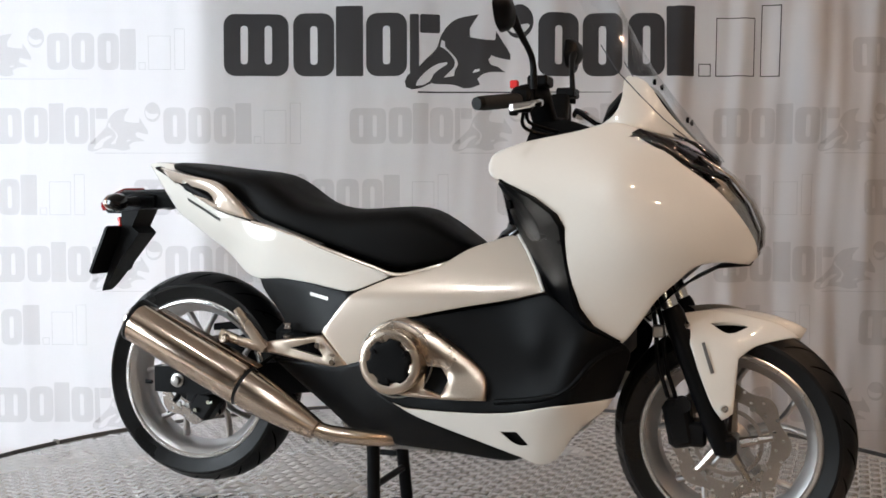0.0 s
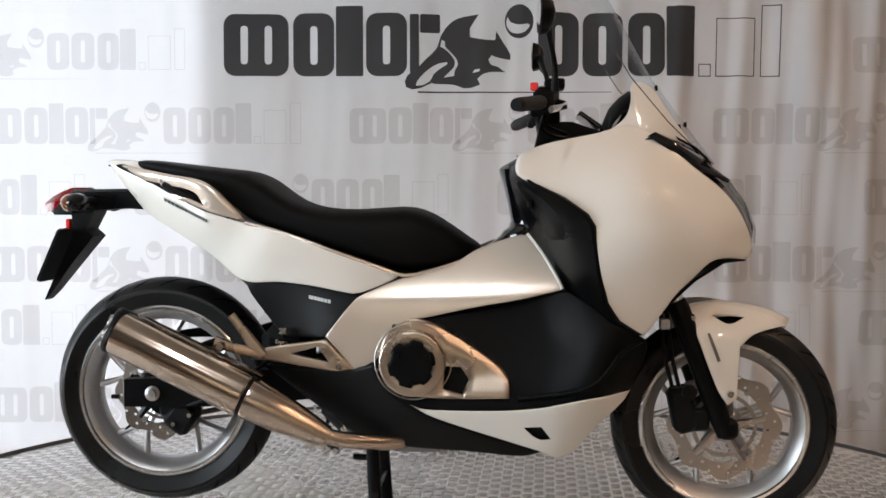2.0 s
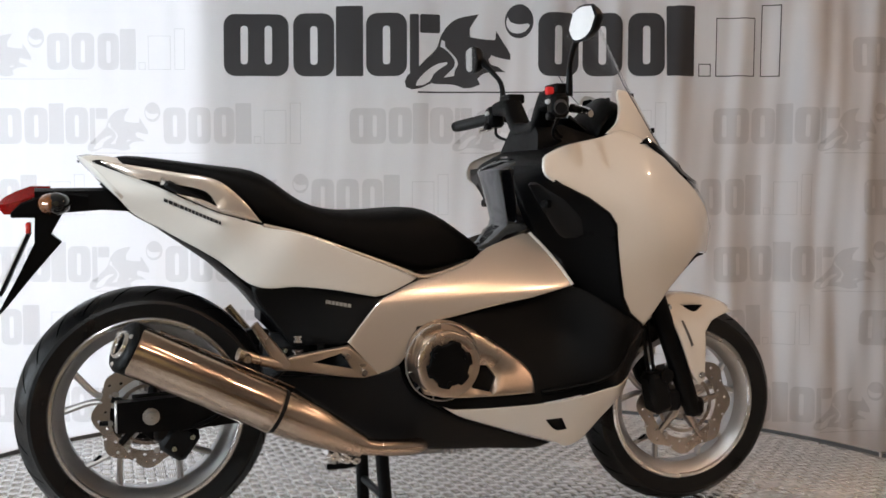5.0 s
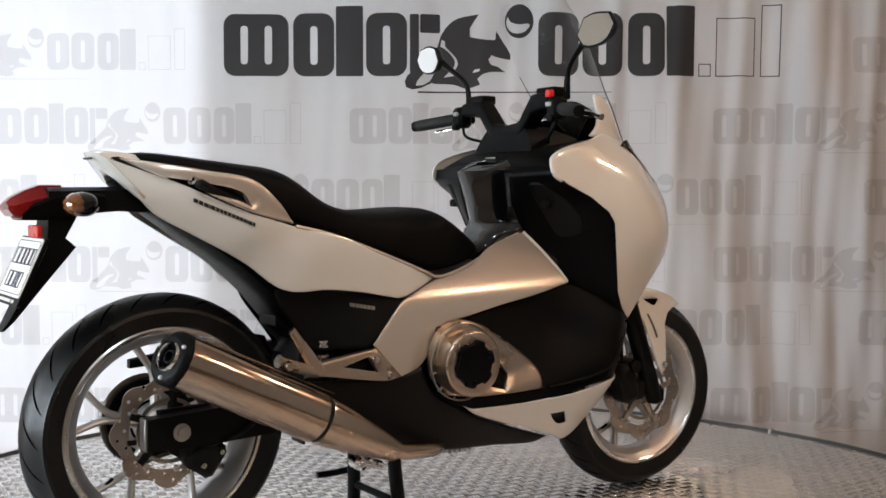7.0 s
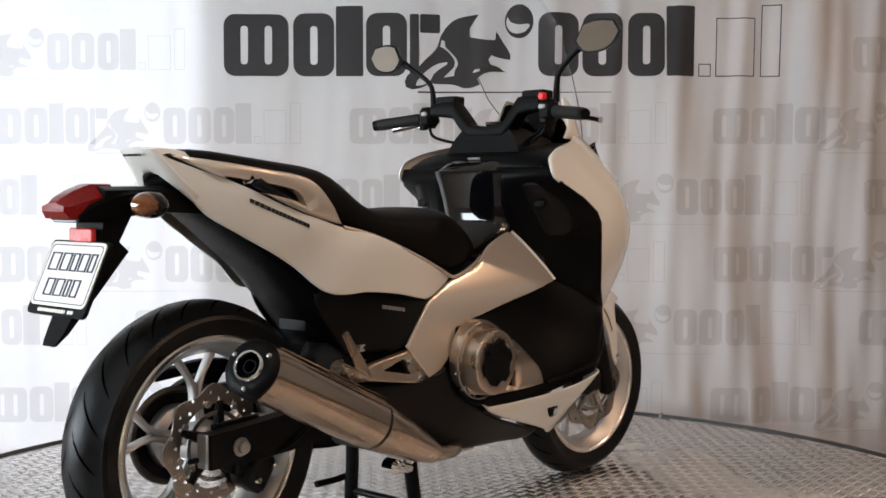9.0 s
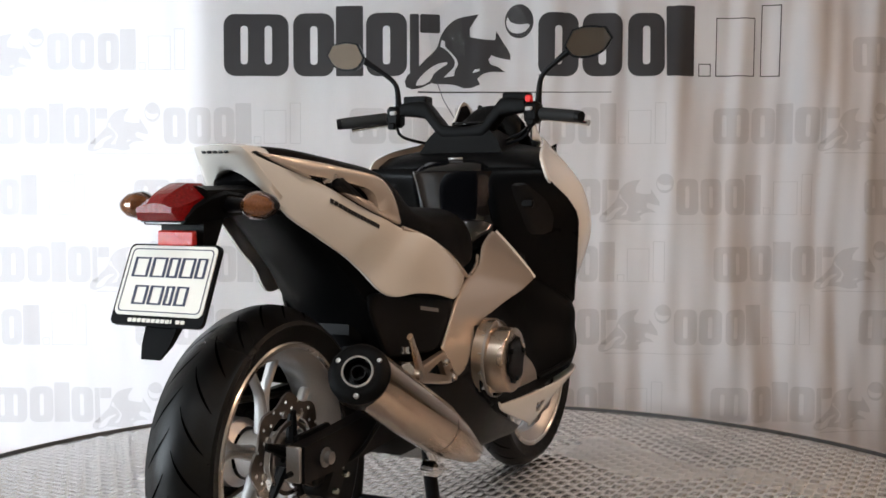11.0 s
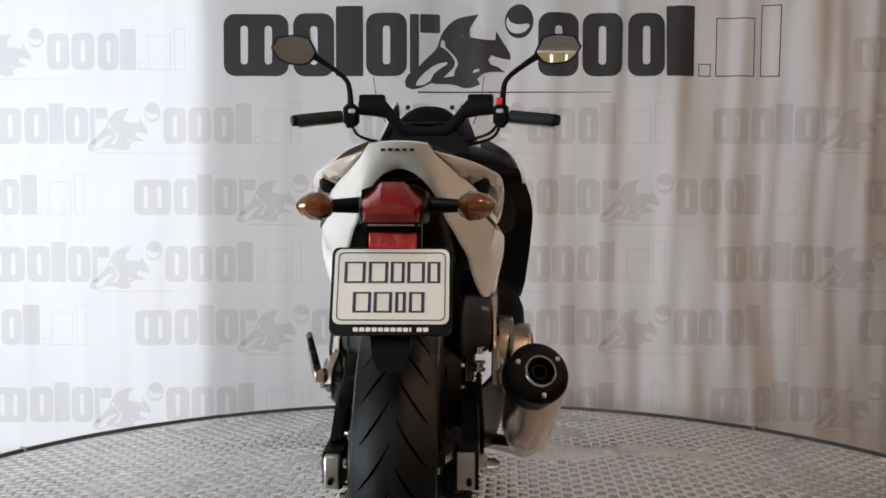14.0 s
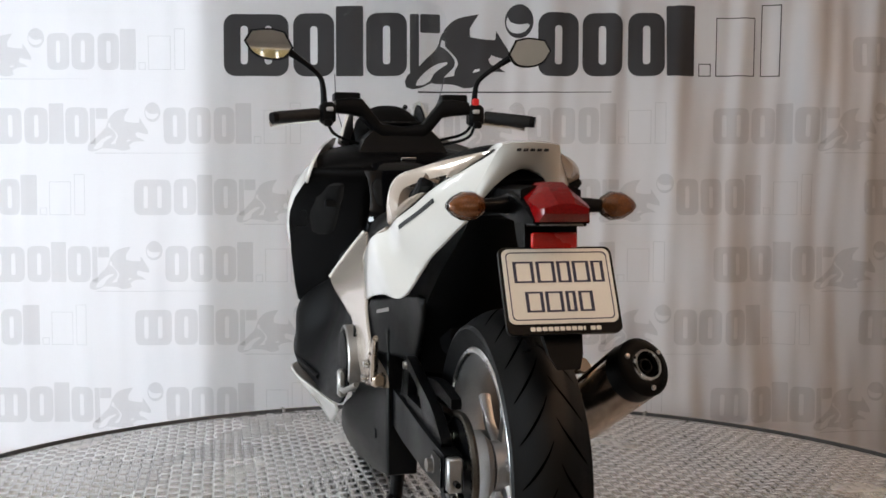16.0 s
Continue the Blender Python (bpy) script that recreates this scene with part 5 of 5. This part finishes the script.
for x, z in ((-0.475, 0.415), (-0.475, 0.47), (-0.47, 0.52)):
    part("filler_bolt", Geo().lathe([(-0.118, 0.001), (-0.118, 0.006), (-0.110, 0.008), (-0.10, 0.008)], (x + 0.03, 0, z), "Y", 10), M_ZINC, scooter)
cal = Geo().box((-0.70, -0.105, 0.315), (0.075, 0.06, 0.085), 0.012, Matrix.Rotation(radians(35), 3, "Y"))
cal.box((-0.735, -0.105, 0.345), (0.05, 0.04, 0.06), 0.008)
part("rear_caliper", cal, M_DARK, scooter, "black rear brake caliper")
part("rear_brake_hose", Geo().tube([(-0.70, -0.135, 0.345), (-0.64, -0.155, 0.36), (-0.58, -0.158, 0.40), (-0.50, -0.155, 0.44), (-0.42, -0.15, 0.50)], 0.0055, 8, smooth=2), M_IRON, scooter, "black brake hose")
for x, z in ((-0.715, 0.30), (-0.672, 0.325)):
    part("caliper_bolt", Geo().lathe([(-0.146, 0.001), (-0.146, 0.006), (-0.138, 0.008), (-0.130, 0.008)], (x, 0, z), "Y", 10), M_ZINC, scooter)
part("caliper_plate", Geo().sheet([(-0.81, 0.43), (-0.69, 0.435), (-0.66, 0.40), (-0.66, 0.34), (-0.72, 0.30), (-0.79, 0.34)], flat(-0.112), 0.008, 0.04, 0.002, 0.004), M_IRON, scooter)

# fork and front brake
for s in (-1, 1):
    y = s * 0.118
    low = part("fork_leg", Geo().tube([(0.605, y, 0.635), (0.612, y, 0.62), (0.715, y, 0.345), (0.738, y, 0.287)], [0.024, 0.0275, 0.0275, 0.024], 20), M_IRON, scooter, "black fork lower leg")
    part("fork_tube", Geo().tube([(0.51, y, 0.89), (0.61, y, 0.625)], 0.020, 18), M_CHROME, low, "chromed fork tube")
    part("axle_clamp", Geo().box((0.742, y, 0.303), (0.05, 0.045, 0.055), 0.012), M_IRON, low)
    for x, z in ((0.646, 0.592), (0.739, 0.400)):
        b = Geo().lathe([(-0.006, 0.001), (-0.006, 0.006), (-0.001, 0.010), (0.004, 0.010)], (x, s * (0.131 if z > 0.5 else 0.158), z), "Y", 14)
        part("fender_bolt", b, M_CHROME, low)
fc = Geo().box((0.628, -0.098, 0.350), (0.065, 0.07, 0.12), 0.014, Matrix.Rotation(radians(-12), 3, "Y"))
fc.box((0.665, -0.112, 0.325), (0.06, 0.03, 0.06), 0.008)
fc.tube([(0.64, -0.128, 0.40), (0.64, -0.14, 0.40)], 0.02, 14)
part("front_caliper", fc, M_DARK, scooter, "black front brake caliper")
for dx in (0, 0.018):
    part("brake_hose", Geo().tube([(0.60 + dx, -0.10, 0.41), (0.575 + dx, -0.118, 0.5), (0.57 + dx, -0.11, 0.6), (0.54, -0.09, 0.72)], 0.0055, 8, smooth=2), M_IRON, scooter)
part("hose_clip", Geo().box((0.578, -0.118, 0.575), (0.03, 0.02, 0.03), 0.004), M_ALLOY, scooter)
part("axle", Geo().tube([(FRONT[0], -0.14, FRONT[2]), (FRONT[0], 0.14, FRONT[2])], 0.012, 16), M_IRON, scooter)
part("fender_mark", Geo().sheet([(0.683, 0.553), (0.69, 0.555), (0.715, 0.485), (0.707, 0.482)], lambda p: surface(FENDER_Y)(p) - 0.0025, 0.001, 0.008, round_outline=False), M_GREYPRINT, scooter, "thin grey bar of lettering")

# headlamp and nose
OUT_E = [(0.517, 0.195, 1.052), (0.575, 0.185, 1.015), (0.640, 0.168, 0.972), (0.705, 0.150, 0.915), (0.755, 0.125, 0.862), (0.792, 0.098, 0.80), (0.80, 0.080, 0.765)]
IN_E = [(0.53, 0.18, 1.056), (0.602, 0.105, 1.038), (0.675, 0.085, 1.0), (0.742, 0.075, 0.950), (0.788, 0.062, 0.89), (0.814, 0.045, 0.825), (0.812, 0.03, 0.78)]
for s in (-1, 1):
    g, b = Geo(), Geo()
    rows = [[tuple(Vector((o[0], s * o[1], o[2])).lerp(Vector((i[0], s * i[1], i[2])), k / 5) + Vector((0.012 * math.sin(math.pi * k / 5), s * 0.006 * math.sin(math.pi * k / 5), 0.008 * math.sin(math.pi * k / 5)))) for k in range(6)] for o, i in zip(OUT_E, IN_E)]
    g.rings([[tuple(p) for p in r] for r in rows], caps=False, closed=False)
    lamp = part("headlamp", g, M_LENS, scooter, "clear headlamp lens")
    b.rings([[(p[0] - 0.010, p[1] * 0.985, p[2] - 0.008) for p in r] for r in rows], caps=False, closed=False)
    part("reflector", b, M_LAMP, lamp, "faceted silver reflector")
    mask = Geo().rings([[(p[0] + 0.003, p[1] * 1.004, p[2] + 0.004) for p in r[:4 if k > 1 else 6]] for k, r in enumerate(rows[:4])], caps=False, closed=False)
    part("lamp_mask", mask, M_GLOSS, lamp, "black mask over the lamp's upper end").modifiers.new("thickness", "SOLIDIFY").thickness = 0.002
g = Geo()
rows = []
for x, y, z in IN_E:
    rows.append([(x + 0.006 * (1 - (j / 4) ** 2) + 0.002, y * j / 4, z + 0.004 * (1 - (j / 4) ** 2)) for j in range(-4, 5)])
rows.append([(0.79, 0.08 * j / 4, 0.745) for j in range(-4, 5)])
g.rings(rows, caps=False, closed=False)
part("nose", g, M_LAMP, scooter, "bright faceted lamp nose behind clear plastic").modifiers.new("thickness", "SOLIDIFY").thickness = 0.004
g = Geo()
rows = []
for x, z, w in ((0.79, 0.745, 0.08), (0.72, 0.742, 0.15), (0.64, 0.70, 0.20), (0.56, 0.625, 0.2)):
    rows.append([(x, w * j / 6, z - 0.005) for j in range(-6, 7)])
g.rings(rows, caps=False, closed=False)
part("nose_underside", g, M_PLASTIC, scooter).modifiers.new("thickness", "SOLIDIFY").thickness = 0.003
# upper cowl that holds the screen
COWL = [(0.43, 1.074), (0.468, 1.105), (0.484, 1.145), (0.486, 1.188), (0.495, 1.2), (0.515, 1.198), (0.542, 1.182), (0.59, 1.115), (0.635, 1.062), (0.66, 1.035), (0.6, 1.05), (0.53, 1.066)]
both("upper_cowl", COWL, [(0.455, 1.075, -0.155), (0.47, 1.195, -0.115), (0.54, 1.18, -0.105), (0.6, 1.09, -0.095), (0.66, 1.035, -0.06), (0.53, 1.066, -0.15)], M_WHITE, "white upper cowl", roll=0.004, radius=0.006)
COWL_IN = [(0.445, 1.082), (0.474, 1.107), (0.490, 1.145), (0.493, 1.185), (0.513, 1.191), (0.537, 1.176), (0.585, 1.111), (0.63, 1.058), (0.6, 1.056), (0.53, 1.073)]
both("cowl_liner", COWL_IN, [(0.455, 1.075, -0.147), (0.47, 1.195, -0.107), (0.54, 1.18, -0.097), (0.6, 1.09, -0.087), (0.66, 1.035, -0.052), (0.53, 1.066, -0.142)], M_PLASTIC, "black inner face of the upper cowl", roll=0.0, thick=0.003)
g = Geo()
rows = []
for x, z, w in ((0.60, 1.062, 0.1), (0.655, 1.035, 0.085), (0.69, 1.005, 0.07), (0.70, 0.985, 0.06)):
    rows.append([(x + 0.015 * (1 - (j / 4) ** 2), w * j / 4, z) for j in range(-4, 5)])
g.rings(rows, caps=False, closed=False)
part("cowl_mouth", g, M_GLOSS, scooter).modifiers.new("thickness", "SOLIDIFY").thickness = 0.006
# wind screen
g = Geo()
rows = []
for x, z, w, back in ((0.722, 0.990, 0.035, 0.01), (0.69, 1.032, 0.075, 0.035), (0.644, 1.093, 0.118, 0.06), (0.60, 1.15, 0.145, 0.07), (0.558, 1.206, 0.162, 0.078), (0.52, 1.27, 0.170, 0.08), (0.481, 1.344, 0.168, 0.078), (0.45, 1.40, 0.163, 0.075), (0.42, 1.452, 0.155, 0.07), (0.40, 1.485, 0.135, 0.06), (0.388, 1.502, 0.09, 0.04)):
    rows.append([(x - back * (abs(j) / 8) ** 2, w * j / 8, z - 0.02 * (abs(j) / 8) ** 2 * (1 if z > 1.44 else 0)) for j in range(-8, 9)])
g.rings(rows, caps=False, closed=False)
screen = part("wind_screen", g, M_GLASS, scooter, "tall clear acrylic wind screen")
screen.visible_shadow = False
edge = [(r[0]) for r in rows]
for s in (0, -1):
    part("screen_edge", Geo().tube([r[s] for r in rows[:6]], 0.0014, 6), M_EDGE, screen, "dark cut edge of the screen")
for s in (-1, 1):
    for x, y, z in ((0.557, 0.07, 1.187), (0.636, 0.05, 1.093)):
        part("screen_screw", Geo().lathe([(-0.006, 0.001), (-0.004, 0.007), (0.002, 0.008)], (x, s * y, z), "X", 12), M_IRON, screen)

# handlebar
bar = Geo()
rings = []
for y, x, z, h, d in ((-0.195, 0.262, 1.160, 0.018, 0.022), (-0.150, 0.268, 1.162, 0.024, 0.026), (-0.118, 0.274, 1.158, 0.026, 0.028), (-0.085, 0.276, 1.118, 0.026, 0.03), (-0.062, 0.278, 1.094, 0.020, 0.03), (0, 0.28, 1.090, 0.016, 0.03),
                      (0.062, 0.278, 1.094, 0.020, 0.03), (0.085, 0.276, 1.118, 0.026, 0.03), (0.118, 0.274, 1.158, 0.026, 0.028), (0.150, 0.268, 1.162, 0.024, 0.026), (0.195, 0.262, 1.160, 0.018, 0.022)):
    rings.append([(x + d * math.copysign(abs(math.cos(t)) ** 0.4, math.cos(t)), y, z + h * math.copysign(abs(math.sin(t)) ** 0.4, math.sin(t))) for t in [2 * math.pi * k / 16 for k in range(16)]])
bar.rings(rings)
hb = part("handlebar", bar, M_PLASTIC, scooter, "black covered handlebar")
part("steering_cover", Geo().rings([[(x - d, -w, z), (x - d, w, z), (x + d, w, z), (x + d, -w, z)] for x, z, w, d in ((0.35, 1.03, 0.13, 0.11), (0.335, 1.07, 0.11, 0.085), (0.295, 1.10, 0.08, 0.042))]), M_PLASTIC, hb)
for s in (-1, 1):
    def side(x, y, z):
        return (x, s * y, z)
    part("grip", Geo().tube([side(0.252, 0.245, 1.136), side(0.25, 0.25, 1.136), side(0.200, 0.355, 1.122)] + [side(0.196, 0.366, 1.121)], [0.0165, 0.0175, 0.0175, 0.016], 18), M_GRIP, hb, "black rubber grip")
    part("bar_end", Geo().tube([side(0.196, 0.366, 1.121), side(0.190, 0.379, 1.119)], [0.017, 0.015], 16), M_IRON, hb)
    part("switch_box", Geo().box(side(0.258, 0.217, 1.140), (0.05, 0.045, 0.062), 0.010), M_PLASTIC, hb, "black switch housing")
    part("switch", Geo().box(side(0.232, 0.213, 1.15), (0.012, 0.02, 0.012), 0.003), M_GREYSW, hb)
    part("horn_button", Geo().box(side(0.236, 0.218, 1.112), (0.02, 0.024, 0.02), 0.004), M_PLASTIC, hb)
    part("reservoir", Geo().box(side(0.288, 0.158, 1.188), (0.05, 0.075, 0.026), 0.004), M_PLASTIC, hb, "black brake fluid reservoir")
    part("brake_lever", Geo().tube([side(0.295, 0.215, 1.135), side(0.315, 0.25, 1.128), side(0.30, 0.32, 1.118), side(0.272, 0.375, 1.108)], [0.009, 0.008, 0.006, 0.007], 8, smooth=2, squash=(1, 1.3)), M_CHROME, hb, "bright brake lever")
    mir = part("mirror", Geo().tube([side(0.287, 0.222, 1.165), side(0.287, 0.224, 1.215), side(0.283, 0.232, 1.248), side(0.27, 0.29, 1.29), side(0.265, 0.335, 1.318)], [0.010, 0.008, 0.007, 0.008, 0.012], 10, smooth=2), M_IRON, hb, "black rear-view mirror on a stalk")
    MO = [(0.312, 1.318), (0.335, 1.288), (0.385, 1.284), (0.425, 1.300), (0.449, 1.335), (0.430, 1.366), (0.375, 1.371), (0.335, 1.362)]
    rot = Matrix.Translation((0.262, 0, 0)) @ Matrix.Rotation(0, 4, "Z")

    def facing(g, x0, cant):
        out = Geo()
        out.f = list(g.f)
        out.v = [(x0 + y + (a - 0.38) * cant, s * a, z + 0 * y) for a, y, z in g.v]
        return out
    shell = Geo().sheet(MO, lambda p: 0.0 + 0.0 * p[:, 0], 0.0, 0.015, 0.0)
    back = Geo().sheet(MO, lambda p: 0.034 * np.ones(len(p)), 0.0, 0.012, 0.034, 0.035, inward=-1)
    part("mirror_shell", facing(back, 0.245, 0.06).join(facing(shell, 0.245, 0.06)), M_IRON, mir, "black mirror housing")
    inner = [(0.38 + (a - 0.38) * 0.9, 1.328 + (b - 1.328) * 0.88) for a, b in MO]
    part("mirror_glass", facing(Geo().sheet(inner, flat(-0.003), 0.0, 0.05), 0.245, 0.06), M_MIRROR, mir, "mirror glass")
part("stop_switch", Geo().box((0.236, -0.212, 1.178), (0.02, 0.018, 0.02), 0.003), M_REDSW, hb, "red engine stop switch")
for path in ([(0.26, -0.215, 1.11), (0.25, -0.20, 1.075), (0.28, -0.15, 1.06), (0.33, -0.10, 1.055)], [(0.265, -0.21, 1.115), (0.262, -0.185, 1.085), (0.30, -0.13, 1.072), (0.35, -0.08, 1.06)], [(0.26, 0.215, 1.11), (0.255, 0.20, 1.08), (0.29, 0.15, 1.065), (0.34, 0.10, 1.055)]):
    part("control_cable", Geo().tube(path, 0.0045, 8, smooth=2), M_IRON, hb, "black control cable")
# instruments
g = Geo()
rows = []
for x, z, w in ((0.42, 1.09, 0.105), (0.44, 1.14, 0.112), (0.465, 1.168, 0.105), (0.49, 1.185, 0.095), (0.52, 1.175, 0.095), (0.54, 1.12, 0.11), (0.55, 1.06, 0.12)):
    rows.append([(x, w * j / 8, z - 0.045 * (abs(j) / 8) ** 2.5) for j in range(-8, 9)])
g.rings(rows, caps=False, closed=False)
part("dash_hood", g, M_PLASTIC, scooter, "black instrument hood").modifiers.new("thickness", "SOLIDIFY").thickness = 0.004
part("instrument", Geo().box((0.385, 0, 1.105), (0.012, 0.16, 0.07), 0.004, Matrix.Rotation(radians(-55), 3, "Y")), M_GLOSS, scooter, "glossy dark instrument panel")

part("warning_light", Geo().box((0.372, -0.012, 1.118), (0.004, 0.008, 0.006), 0.001), M_LED, scooter, "lit red warning light")

# centre stand
st = Geo()
for s in (-1, 1):
    st.tube([(-0.19, s * 0.10, 0.30), (-0.185, s * 0.105, 0.2), (-0.175, s * 0.125, 0.02)], 0.018, 12)
    st.box((-0.185, s * 0.128, 0.010), (0.09, 0.04, 0.02), 0.006)
st.tube([(-0.18, -0.11, 0.12), (-0.18, 0.11, 0.12)], 0.010, 10)
st.tube([(-0.185, 0.12, 0.16), (-0.22, 0.14, 0.15), (-0.275, 0.15, 0.148)], 0.009, 10)
part("centre_stand", st, M_IRON, scooter, "black tubular centre stand")
part("stand_spring", Geo().tube([(-0.26, -0.13, 0.30), (-0.22, -0.135, 0.245)], 0.012, 10), M_CHROME, scooter)

# ---- what turns ----
def motions():
    spin = [(t, -20.95 + 7.668 * t) for t in range(0, 17)]
    walk(turntable, [(t, pose(0, 0, 0, 0, 0, a)) for t, a in spin])
    walk(scooter, [(t, pose(0, 0, 0, 0, 0, a) @ pose(0, 0.0568, 0, 0, 0, 2.0)) for t, a in spin])


motions()
